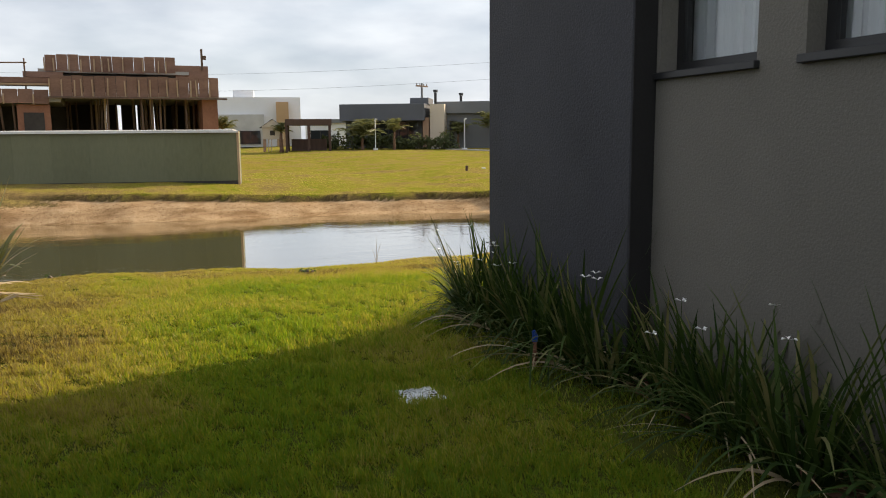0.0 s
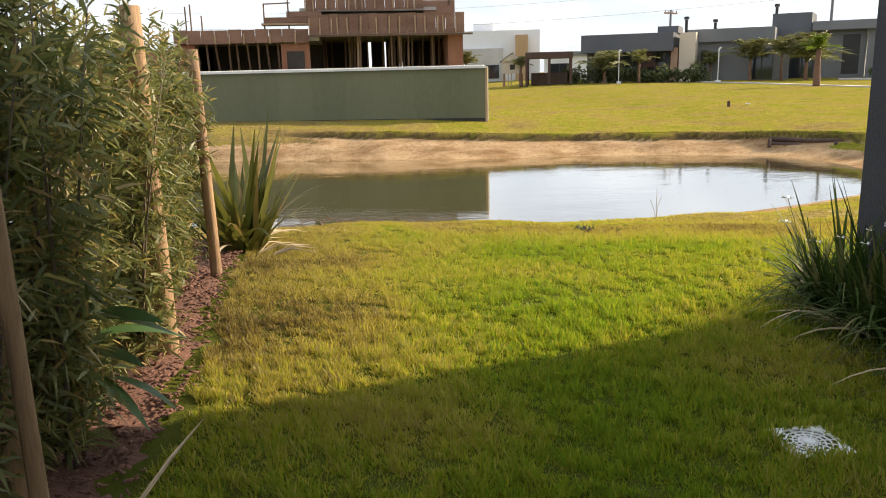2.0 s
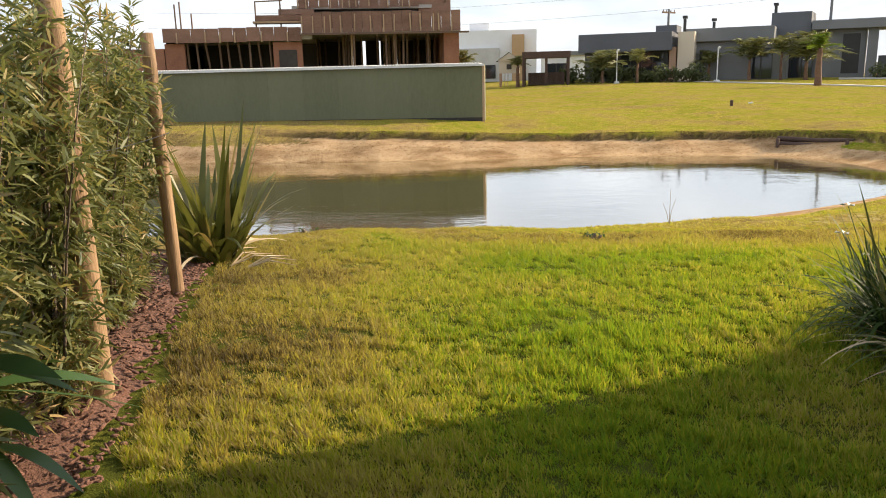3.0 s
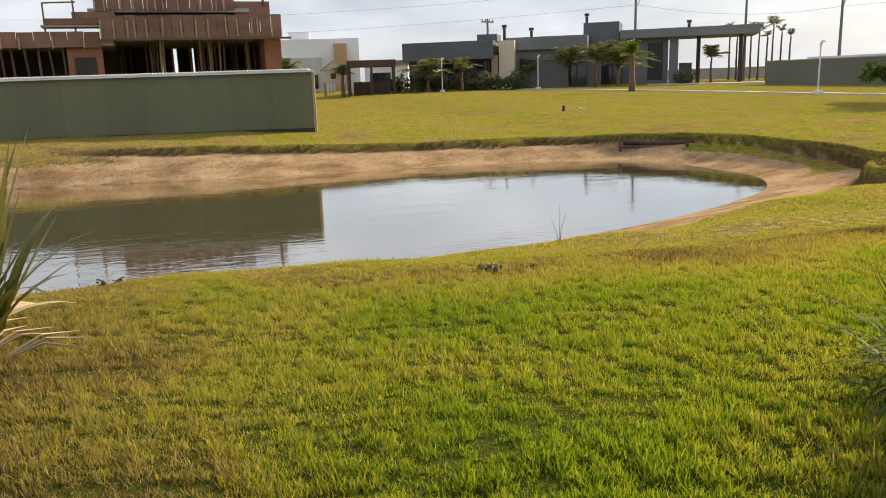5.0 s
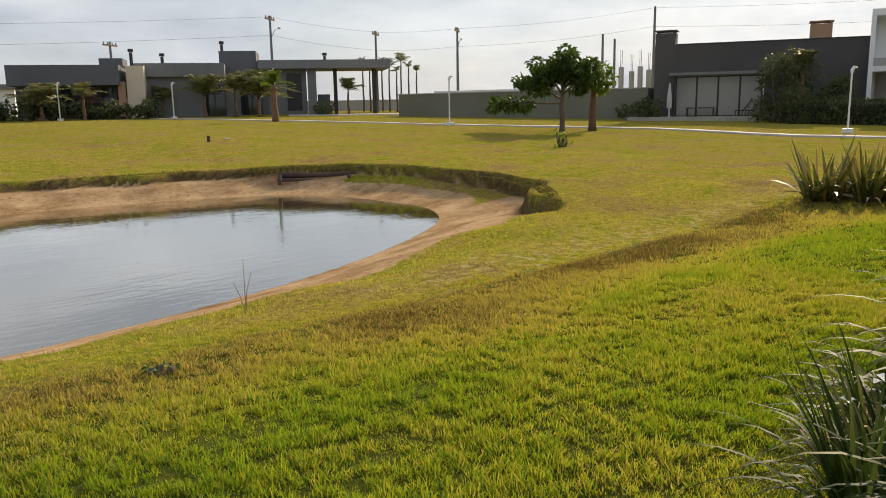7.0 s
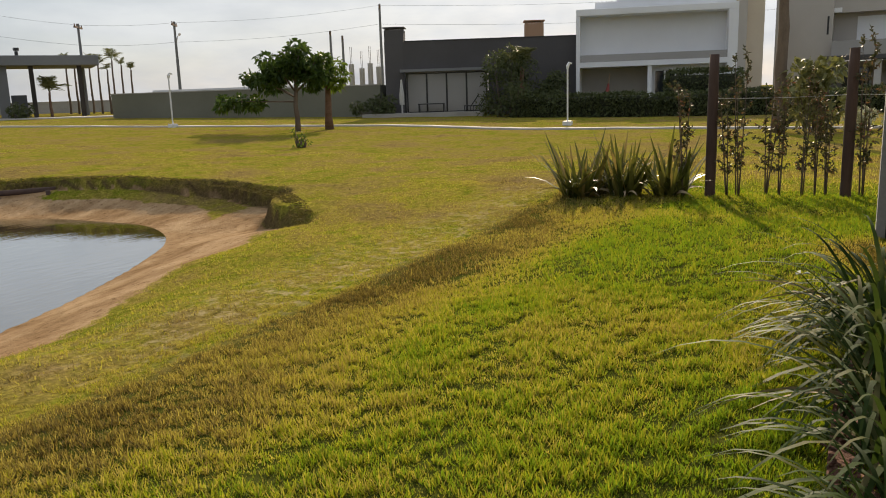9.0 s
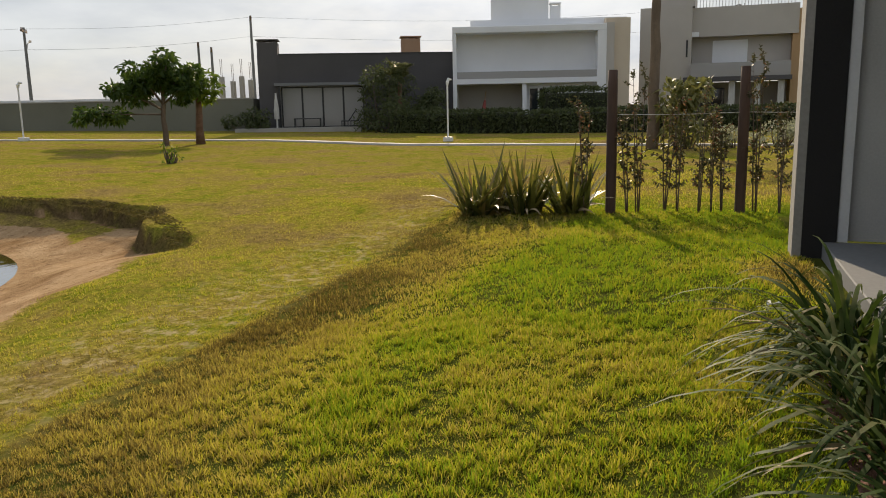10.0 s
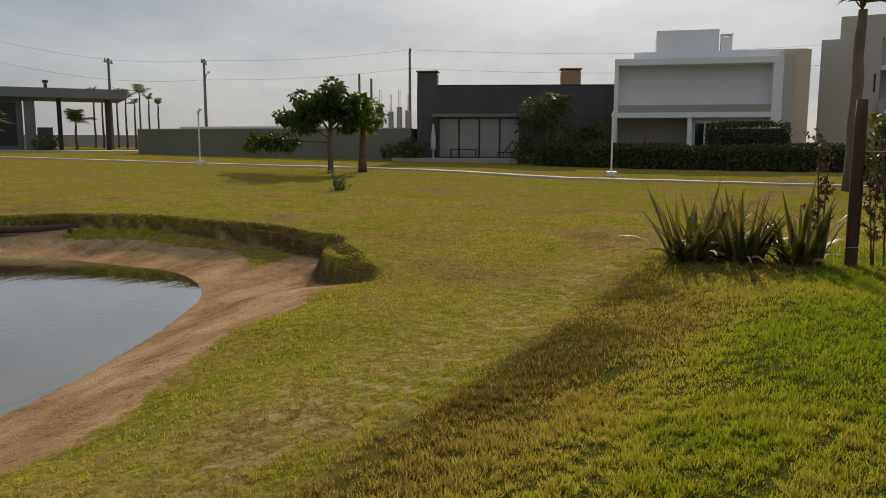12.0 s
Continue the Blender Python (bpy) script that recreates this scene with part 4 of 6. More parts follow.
# ---- growing things: ribbons of leaf ----
def ribbons(base, way, length, width, droop, segs=3, taper=0.08, belly=0.0, roll=None, seed=0):
    """Leaf blades as arrays of vertices and quads: each bends down by droop over its length."""
    rng = np.random.default_rng(seed)
    n = len(base)
    way = way / np.linalg.norm(way, axis=1, keepdims=True)
    ref = rng.normal(size=(n, 3)) if roll is None else roll
    side = np.cross(way, ref)
    side /= np.maximum(np.linalg.norm(side, axis=1, keepdims=True), 1e-6)
    rows = []
    for k in range(segs + 1):
        t = k / segs
        c = base + way * (length * t)[:, None]
        c[:, 2] -= droop * length * t * t
        w = width * ((1 - t) ** 0.7 * (1 - belly) + belly * math.sin(math.pi * min(0.12 + 0.88 * t, 1.0)) + taper)
        rows += [c - side * (w / 2)[:, None], c + side * (w / 2)[:, None]]
    verts = np.stack(rows, 1).reshape(-1, 3)
    at = (np.arange(n) * 2 * (segs + 1))[:, None]
    faces = np.concatenate([np.stack([at[:, 0] + 2 * k, at[:, 0] + 2 * k + 1, at[:, 0] + 2 * k + 3, at[:, 0] + 2 * k + 2], -1) for k in range(segs)])
    return verts, faces


def leaf_part(name, parent, material, *arrays, label=""):
    ob = new(name, raw_mesh(name, *arrays, material, True))
    ob.parent = parent
    if label:
        ob["label"] = label
    return ob


def stem_part(name, parent, material, lines, radii, sides=6):
    bm = bmesh.new()
    for pts, r in zip(lines, radii):
        tube(bm, pts, r, sides)
    return part(name, bm, material, parent, smooth=True)


def hedge_shrub(seed, tall):
    """An upright conifer-like hedge shrub: many stems with narrow leaves."""
    rng = np.random.default_rng(seed)
    s = thing("hedge_shrub", pose(0, 0, 0), "tall narrow-leaved evergreen hedge shrub in a mulch bed", "shrub", "hedge shrubs")
    lines, radii, tips = [], [], []
    for i in range(14):
        a, r = rng.uniform(0, math.tau), rng.uniform(0.02, 0.10)
        lean = rng.uniform(0.04, 0.30)
        h = tall * rng.uniform(0.72, 1.0)
        pts = [(r * math.cos(a) + lean * math.cos(a) * t**1.5, r * math.sin(a) + lean * math.sin(a) * t**1.5, h * t) for t in (0, 0.25, 0.5, 0.75, 1)]
        lines.append(pts)
        radii.append([0.009, 0.008, 0.006, 0.004, 0.002])
        p = np.array(pts)
        for j in range(27):
            t = rng.uniform(0.04, 1.0)
            q = np.array([np.interp(t, np.linspace(0, 1, 5), p[:, k]) for k in range(3)])
            d = np.array([1.3 * rng.normal(), 1.3 * rng.normal(), rng.uniform(0.2, 1.2)])
            d /= np.linalg.norm(d)
            tips.append((q, d, rng.uniform(0.10, 0.27)))
        tips.append((p[-1], np.array([0.1, 0, 1.0]), 0.15))
    stem_part("stem", s, BARK, lines, radii, 5)
    base, way, ln = [], [], []
    for q, d, L in tips:
        m = int(rng.integers(10, 16))
        for t in np.linspace(0.0, 1.0, m):
            e = rng.normal(size=3)
            e -= d * (e @ d)
            e /= np.linalg.norm(e)
            base.append(q + d * L * t)
            way.append(e * 0.8 + d * rng.uniform(0.3, 0.9))
            ln.append(rng.uniform(0.06, 0.115))
    ln = np.array(ln)
    leaf_part("foliage", s, HEDGE, *ribbons(np.array(base), np.array(way), ln, np.full(len(ln), 0.0145), np.full(len(ln), 0.2), 2, 0.1, 0.5, seed=seed))
    return s


def strap_clump(seed, leaves=90, size=0.75, name="lily_clump", label="dense clump of arching dark green strap leaves by the house wall", category="plant", group="strap-leaved clumps", flowers=2, stiff=False, mat_leaf=None, width=0.016, low=False):
    rng = np.random.default_rng(seed)
    s = thing(name, pose(0, 0, 0), label, category, group)
    a = rng.uniform(0, math.tau, leaves)
    r = (0.2 if stiff else 0.11) * np.sqrt(rng.uniform(0, 1, leaves))
    base = np.stack([r * np.cos(a), r * np.sin(a), np.full(leaves, -0.02)], -1)
    b = a + rng.normal(0, 0.9, leaves)
    rise = rng.uniform(0.8, 3.4, leaves) if not stiff else rng.uniform(0.9, 3.6, leaves)
    rise = rise * (0.6 if low else 1.0)
    way = np.stack([np.cos(b), np.sin(b), rise], -1)
    ln = size * rng.uniform(0.45 if stiff else 0.65, 1.25, leaves)
    droop = (rng.uniform(0.35, 0.95, leaves) if not stiff else rng.uniform(0.02, 0.55, leaves)) * np.where(rise > 2.4, 0.45, 1.0) * (1.25 if low else 1.0)
    roll = np.stack([-np.sin(b), np.cos(b), 0 * b], -1) * 0 + np.stack([np.cos(b), np.sin(b), np.full(leaves, -0.2)], -1)
    leaf_part("foliage", s, mat_leaf or LILY, *ribbons(base, way, ln, width * rng.uniform(0.7, 1.25, leaves), droop, 7 if not stiff else 5, 0.05, 0.25, roll))
    dead = leaves // 16
    a = rng.uniform(0, math.tau, dead)
    leaf_part("dry_foliage", s, STRAW, *ribbons(np.stack([0.1 * np.cos(a), 0.1 * np.sin(a), np.full(dead, 0.02)], -1), np.stack([np.cos(a), np.sin(a), np.full(dead, 0.55)], -1), size * rng.uniform(0.5, 0.9, dead), np.full(dead, width * 0.7), np.full(dead, 0.42), 6, 0.1), label="withered straw-coloured leaves")
    for i in range(flowers):
        bm = bmesh.new()
        c = Vector((rng.uniform(-0.45, 0.1), rng.uniform(-0.3, 0.3), rng.uniform(0.35, 0.6) * size / 0.75 * (0.5 if low else 1.0)))
        for k in range(3):
            q = [c, c + Vector((0.028 * math.cos(k * 2.1) - 0.012 * math.sin(k * 2.1), 0.028 * math.sin(k * 2.1) + 0.012 * math.cos(k * 2.1), 0.012)), c + Vector((0.042 * math.cos(k * 2.1), 0.042 * math.sin(k * 2.1), 0.003)), c + Vector((0.028 * math.cos(k * 2.1) + 0.012 * math.sin(k * 2.1), 0.028 * math.sin(k * 2.1) - 0.012 * math.cos(k * 2.1), 0.012))]
            bm.faces.new([bm.verts.new(v) for v in q])
        f = part("flower", bm, PETAL, s, "small white flower")
        bm = bmesh.new()
        tube(bm, [(c.x * 0.3, c.y * 0.3, 0), (c.x * 0.8, c.y * 0.8, c.z * 0.7), c], 0.0022, 4)
        part("stalk", bm, LILY, f)
    return s


def at_ground(x, y, turn=0.0, scale=1.0, dz=0.0):
    return pose(x, y, zat(x, y) + dz, 0, 0, turn) @ Matrix.Scale(scale, 4)


def scaled_copy(proto, x, y, turn, scale, dz=0.0):
    c = copy_thing(proto, at_ground(x, y, turn, 1.0, dz))
    c.scale = (scale, scale, scale)
    return c


# ---- hedge along the lot ----
rng = random.Random(11)
HEDGES = [hedge_shrub(21, 1.95), hedge_shrub(22, 1.85), hedge_shrub(23, 2.0)]
ys = [0.9 + 0.34 * i for i in range(22)]
used = set()
for i, y in enumerate(ys):
    k = i % 3
    sc = (1.02 if y < 5.2 else 0.91) * rng.uniform(0.93, 1.06)
    x = (-0.90 if y < 5.0 else -0.93 if y < 6.05 else -1.16) + rng.uniform(-0.08, 0.07) + (-0.05 if 3.9 < y < 4.9 else 0.0)
    if k not in used:
        used.add(k)
        HEDGES[k].matrix_basis = at_ground(x, y, rng.uniform(0, 360), sc)
    else:
        scaled_copy(HEDGES[k], x, y, rng.uniform(0, 360), sc)


def round_post(x, y, tall, r, lean=(0, 0), label="", mat_post=None, z0=-0.3):
    p = thing("fence_post", at_ground(x, y), label, "post", "fence posts")
    bm = bmesh.new()
    n = 9
    tube(bm, [(lean[0] * k / n, lean[1] * k / n, z0 + (tall - z0) * k / n) for k in range(n + 1)], [r * (1.06 - 0.12 * k / n + 0.02 * math.sin(k * 2.3)) for k in range(n)] + [r * 0.9], 14)
    for v in bm.verts:
        a = math.atan2(v.co.y, v.co.x)
        v.co.x *= 1 + 0.035 * math.sin(3 * a + 2 * v.co.z)
        v.co.y *= 1 + 0.035 * math.cos(2 * a + 3 * v.co.z)
    part("post", bm, mat_post or POST, p, smooth=True)
    return p


round_post(-0.90, 8.08, 1.76, 0.044, (-0.04, 0.0), "pale round pine fence post by the hedge")
round_post(-0.76, 6.22, 1.88, 0.055, (-0.02, 0.0), "reddish round pine fence post by the hedge")
round_post(-0.90, 4.70, 2.3, 0.100, (-0.06, 0.0), "thick weathered pine fence post in the hedge")
round_post(-0.53, 4.14, 1.42, 0.027, (-0.03, 0.03), "thin leaning pine stake beside the hedge")
for y0, y1, z in ((4.78, 6.22, 1.1), (6.22, 8.08, 1.1), (4.78, 6.22, 0.5)):
    bm = bmesh.new()
    tube(bm, [(-0.93 + 0.07 * (k / 6), y0 + (y1 - y0) * k / 6, z - 0.02 * math.sin(math.pi * k / 6)) for k in range(7)], 0.003, 5)
    w = tagged(new("fence_wire", finish("fence_wire", bm, ALU)), "thin wire strung between hedge posts", "wire", "fence wires")


# ---- planting beds ----
def bed(name, outline, label, count, seed):
    """A mulch bed: an uneven raised sheet with bark chips strewn on it."""
    rng = np.random.default_rng(seed)
    x0, x1, y0, y1, right = outline
    nx, ny = 14, max(8, int((y1 - y0) / 0.09))
    verts, faces = [], []
    for j in range(ny + 1):
        y = y0 + (y1 - y0) * j / ny
        e = right(y) + 0.035 * math.sin(5.1 * y) + 0.02 * math.sin(13.7 * y + 1) + 0.012 * rng.normal()
        for i in range(nx + 1):
            x = x0 + (e - x0) * i / nx
            edge = min(i, nx - i, 2) / 2
            verts.append((x, y, zat(x, y) - 0.03 + 0.05 * edge + 0.012 * rng.normal() * edge))
    for j in range(ny):
        for i in range(nx):
            a = j * (nx + 1) + i
            faces.append((a, a + 1, a + nx + 2, a + nx + 1))
    b = tagged(new(name, raw_mesh(name, verts, faces, MULCH)), label, "mulch bed", kind="structure")
    xs, yy = [], []
    for _ in range(count):
        y = rng.uniform(y0, y1)
        yy.append(y)
        xs.append(rng.uniform(x0 + 0.05, right(y) - 0.01))
    xs, yy = np.array(xs), np.array(yy)
    z = land(xs, yy)[0] + 0.028
    a = rng.uniform(0, math.tau, count)
    ln, wd = rng.uniform(0.008, 0.028, count), rng.uniform(0.004, 0.010, count)
    u = np.stack([np.cos(a), np.sin(a), rng.normal(0, 0.25, count)], -1) * ln[:, None]
    v = np.stack([-np.sin(a), np.cos(a), rng.normal(0, 0.25, count)], -1) * wd[:, None]
    w = np.array([0, 0, 0.006])
    c = np.stack([xs, yy, z + 0.006], -1)
    q = np.stack([c - u - v, c + u - v, c + u + v, c - u + v, c - u - v + w, c + u - v + w, c + u + v + w, c - u + v + w], 1).reshape(-1, 3)
    i = np.arange(count)[:, None] * 8
    f = np.concatenate([i + np.array(k) for k in ((4, 5, 6, 7), (0, 1, 5, 4), (1, 2, 6, 5), (2, 3, 7, 6), (3, 0, 4, 7))])
    ch = new("bark_chips", raw_mesh("bark_chips", q, f, MULCH))
    tagged(ch, "loose reddish bark chips", "bark chips", kind="stuff")


bed("hedge_bed", (-2.0, 0, -1.0, 9.9, lambda y: -0.46 - 0.12 * max(0, y - 5.5)), "reddish bark mulch strip under the hedge", 5200, 5)


bed("wall_bed", (3.36, 0, -1.0, 7.0, lambda y: 3.62), "dark mulch strip along the house wall", 700, 6)
bed("rear_bed", (3.45, 0, 6.82, 7.2, lambda y: 7.0), "dark mulch bed before the porch", 300, 7)

# ---- strap-leaved clumps round the house ----
rng = random.Random(5)
LILIES = [strap_clump(31, 130, 0.98, width=0.023), strap_clump(32, 115, 0.9, flowers=2, width=0.023), strap_clump(33, 135, 1.05, flowers=1, width=0.024)]
spots = [((3.42 if i < 10 else 3.28) + rng.uniform(-0.06, 0.06), 1.0 + 0.36 * i + rng.uniform(-0.08, 0.08), rng.uniform(0.9, 1.12)) for i in range(16)]
spots += [(3.2, 6.5, 0.76), (3.3, 6.86, 0.66), (3.72, 6.95, 0.62), (3.2, 6.1, 0.8)]
rear_spots = [(4.15, 6.98, 0.74), (4.7, 7.0, 0.82), (5.25, 7.0, 0.9), (5.8, 7.02, 0.95), (6.3, 7.0, 1.0), (6.7, 6.95, 0.95)]
used = set()
for i, (x, y, sc) in enumerate(spots):
    k = i % 3
    if k not in used:
        used.add(k)
        LILIES[k].matrix_basis = at_ground(x, y, rng.uniform(0, 360), sc)
    else:
        scaled_copy(LILIES[k], x, y, rng.uniform(0, 360), sc)

droopy = strap_clump(34, 84, 1.10, flowers=1, width=0.028, low=True, label="spreading clump of drooping strap leaves before the porch")
for i, (x, y, sc) in enumerate(rear_spots):
    if i == 0:
        droopy.matrix_basis = at_ground(x, y, 40, sc)
    else:
        scaled_copy(droopy, x, y, rng.uniform(0, 360), sc)

# ---- flax ----
flax = strap_clump(41, 120, 1.15, "flax_plant", "upright sword-leaved flax plant with yellow-green leaves", "plant", "flax plants", 0, True, FLAX, 0.066)
flax.matrix_basis = at_ground(-1.0, 9.5, 20, 1.08)
flax2 = strap_clump(42, 72, 0.86, "flax_plant", "dark sword-leaved flax plant beside the fence", "plant", "flax plants", 0, True, FLAX, 0.062)
flax2.matrix_basis = at_ground(11.85, 10.4, 50)
scaled_copy(flax2, 12.0, 9.85, 170, 1.0)
scaled_copy(flax2, 12.05, 9.3, 280, 1.03)
scaled_copy(flax2, 12.3, 10.15, 10, 0.75)
for k, (x, y, a) in enumerate(((-0.75, 9.1, 20), (-0.6, 8.95, -10), (-0.85, 9.4, 60))):
    bm = bmesh.new()
    for i in range(3):
        t = radians(a + 25 * i)
        tube(bm, [(0, 0.03 * i, 0.02), (0.2 * math.cos(t), 0.2 * math.sin(t), 0.09), (0.42 * math.cos(t), 0.42 * math.sin(t), 0.05)], [0.006, 0.008, 0.002], 5)
    d = new("fallen_leaf", finish("fallen_leaf", bm, STRAW))
    d.matrix_basis = at_ground(x, y)
    tagged(d, "dry straw-coloured flax leaf lying on the mulch", "dead leaf", "fallen leaves")


def broad_plant(x, y, seed, n, size, lean):
    rng = np.random.default_rng(seed)
    s = thing("ginger_plant", at_ground(x, y), "broad-leaved ginger plant leaning out of the hedge", "plant", "ginger plants")
    lines, base, way = [], [], []
    for i in range(n):
        a = lean + rng.normal(0, 0.7)
        h = rng.uniform(0.25, 0.75)
        e = np.array([0.18 * math.cos(a), 0.18 * math.sin(a), h])
        lines.append([(0, 0, 0), tuple(e * 0.6 + np.array([0, 0, 0.1])), tuple(e)])
        base.append(e)
        way.append([math.cos(a), math.sin(a), rng.uniform(-0.2, 0.5)])
    stem_part("stalk", s, BROAD, lines, [[0.01, 0.008, 0.005]] * n)
    b = np.array(base)
    leaf_part("foliage", s, BROAD, *ribbons(b, np.array(way), size * rng.uniform(0.7, 1.1, n), np.full(n, 0.085), rng.uniform(0.1, 0.5, n), 7, 0.03, 0.8, np.tile([0.1, 0.1, 1.0], (n, 1)) * 0 + np.stack([np.array(way)[:, 0] * 0, np.array(way)[:, 1] * 0, np.ones(n)], -1) + 0.25 * rng.normal(size=(n, 3)), seed))


broad_plant(-0.95, 5.35, 3, 11, 0.46, -0.3)
broad_plant(-0.95, 3.3, 4, 8, 0.5, -0.2)


over = thing("ginger_plant", at_ground(-0.72, 2.62), "long-leaved ginger plant leaning out of the hedge", "plant", "ginger plants")
stem_part("stalk", over, BROAD, [[(0, 0, 0), (0.2, -0.1, 0.4), (0.53, -0.3, 0.84)], [(0, 0, 0), (-0.05, 0.1, 0.3), (0.0, 0.25, 0.55)]], [[0.011, 0.009, 0.006]] * 2)
leaf_part("foliage", over, BROAD, *ribbons(np.array([[0.53, -0.3, 0.84], [0.0, 0.25, 0.55], [0.05, 0.02, 0.4]]), np.array([[0.46, 0.0, 0.50], [0.6, 0.3, 0.1], [0.4, -0.3, 0.3]]), np.array([0.66, 0.5, 0.45]), np.array([0.085, 0.08, 0.07]), np.array([0.08, 0.4, 0.4]), 8, 0.03, 0.8, np.array([[0.3, -0.5, 1.0]] * 3)))


# ---- drain cover ----
def build_drain():
    d = thing("drain_cover", pose(2.21, 4.875, -0.042, 0, 0, 3), "square white plastic drain cover with a web grating", "drain")
    bm = bmesh.new()
    h, R, n = 0.13, 0.110, 48
    ring, outer, lower = [], [], []
    for k in range(n):
        a = k * math.tau / n
        c, s = math.cos(a), math.sin(a)
        m = h / max(abs(c), abs(s))
        ring.append(bm.verts.new((R * c, R * s, 0.045)))
        lower.append(bm.verts.new((R * c, R * s, 0.02)))
        outer.append(bm.verts.new((m * c, m * s, 0.045)))
    skirt = [bm.verts.new((v.co.x, v.co.y, -0.03)) for v in outer]
    for k in range(n):
        j = (k + 1) % n
        bm.faces.new((ring[k], outer[k], outer[j], ring[j]))
        bm.faces.new((lower[k], ring[k], ring[j], lower[j]))
        bm.faces.new((outer[k], skirt[k], skirt[j], outer[j]))
    part("frame", bm, PLASTIC, d)
    bm = bmesh.new()
    for r in (0.040, 0.064, 0.088):
        pts = [(r * math.cos(k * math.tau / 36), r * math.sin(k * math.tau / 36), 0.041) for k in range(37)]
        tube(bm, pts, 0.0042, 6, False)
    for k in range(14):
        a = k * math.tau / 14
        tube(bm, [(0.02 * math.cos(a), 0.02 * math.sin(a), 0.041), (0.112 * math.cos(a), 0.112 * math.sin(a), 0.041)], 0.0040, 6)
    bmesh.ops.create_cone(bm, cap_ends=True, segments=20, radius1=0.024, radius2=0.022, depth=0.01, matrix=Matrix.Translation((0, 0, 0.041)))
    part("grating", bm, PLASTIC, d)
    # Flat near-black disc under the bars paints the darkness of the pit.
    bm = bmesh.new()
    bmesh.ops.create_cone(bm, cap_ends=True, segments=24, radius1=0.108, radius2=0.108, depth=0.02, matrix=Matrix.Translation((0, 0, 0.015)))
    part("sump", bm, DARKHOLE, d, "near-black disc standing for the unlit sump")


build_drain()
tap = thing("garden_stake", at_ground(3.08, 5.14), "short brown pipe stake with a blue cap by the plants", "stake")
bm = bmesh.new()
tube(bm, [(0, 0, -0.05), (0.005, 0, 0.17)], 0.014, 8)
part("pipe", bm, PIPE, tap)
bm = bmesh.new()
tube(bm, [(0.005, 0, 0.165), (0.005, 0, 0.20), (-0.005, 0, 0.235)], [0.02, 0.02, 0.012], 10)
part("cap", bm, BLUECAP, tap, "blue plastic cap")


# ---- fence and saplings beyond the house ----
for x, y, h in ((12.1, 8.8, 1.72), (12.5, 7.3, 1.74), (12.9, 5.8, 1.72)):
    round_post(x, y, h, 0.062, (0.02, 0.0), "dark stained round fence post on the lawn", OLDPOST)
for (xa, ya), (xb, yb) in (((12.1, 8.8), (12.5, 7.3)), ((12.5, 7.3), (12.9, 5.8))):
    for z in (1.08,):
        bm = bmesh.new()
        tube(bm, [(xa + (xb - xa) * k / 5, ya + (yb - ya) * k / 5, z - 0.015 * math.sin(math.pi * k / 5)) for k in range(6)], 0.004, 5)
        tagged(new("fence_wire", finish("fence_wire", bm, WHITEALU)), "pale wire strung between dark fence posts", "wire", "fence wires")


def sapling(seed, tall):
    rng = np.random.default_rng(seed)
    s = thing("sapling", pose(0, 0, 0), "spindly young hedge shrub with sparse reddish-green leaves", "shrub", "fence saplings")
    lines, radii, base, way = [], [], [], []
    for i in range(3):
        a = rng.uniform(0, math.tau)
        r = rng.uniform(0, 0.04)
        lean = rng.uniform(0.02, 0.16)
        h = tall * rng.uniform(0.75, 1.0)
        pts = [np.array([r * math.cos(a) + lean * math.cos(a) * t, r * math.sin(a) + lean * math.sin(a) * t, h * t]) for t in np.linspace(0, 1, 6)]
        lines.append([tuple(p) for p in pts])
        radii.append([0.010, 0.009, 0.007, 0.006, 0.004, 0.002])
        for j in range(16):
            t = rng.uniform(0.22, 1.0)
            q = np.array([np.interp(t, np.linspace(0, 1, 6), [p[k] for p in pts]) for k in range(3)])
            d = np.array([rng.normal(), rng.normal(), rng.uniform(0.4, 1.6)])
            d /= np.linalg.norm(d)
            L = rng.uniform(0.06, 0.2)
            lines.append([tuple(q), tuple(q + d * L)])
            radii.append([0.003, 0.0015])
            for _ in range(11):
                base.append(q + d * L * rng.uniform(0.2, 1.0))
                way.append(rng.normal(size=3) + d * 0.6)
    stem_part("stem", s, BARK, lines, radii, 5)
    n = len(base)
    leaf_part("foliage", s, REDLEAF, *ribbons(np.array(base), np.array(way), rng.uniform(0.03, 0.06, n), np.full(n, 0.022), rng.uniform(0, 0.4, n), 2, 0.05, 0.8, seed=seed))
    return s


rng = random.Random(8)
SAPS = [sapling(51, 1.6), sapling(52, 1.45), sapling(53, 1.7)]
used = set()
for i, u in enumerate((-0.2, 0.14, 0.22, 0.42, 0.52, 0.68, 0.78, 0.86, 1.12, 1.3, 1.48, 1.62, 1.75, 1.9)):
    x, y = 12.1 + 0.4 * u + rng.uniform(-0.05, 0.05), 8.8 - 1.5 * u
    k = i % 3
    if k not in used:
        used.add(k)
        SAPS[k].matrix_basis = at_ground(x, y, rng.uniform(0, 360))
    else:
        scaled_copy(SAPS[k], x, y, rng.uniform(0, 360), rng.uniform(0.85, 1.1))


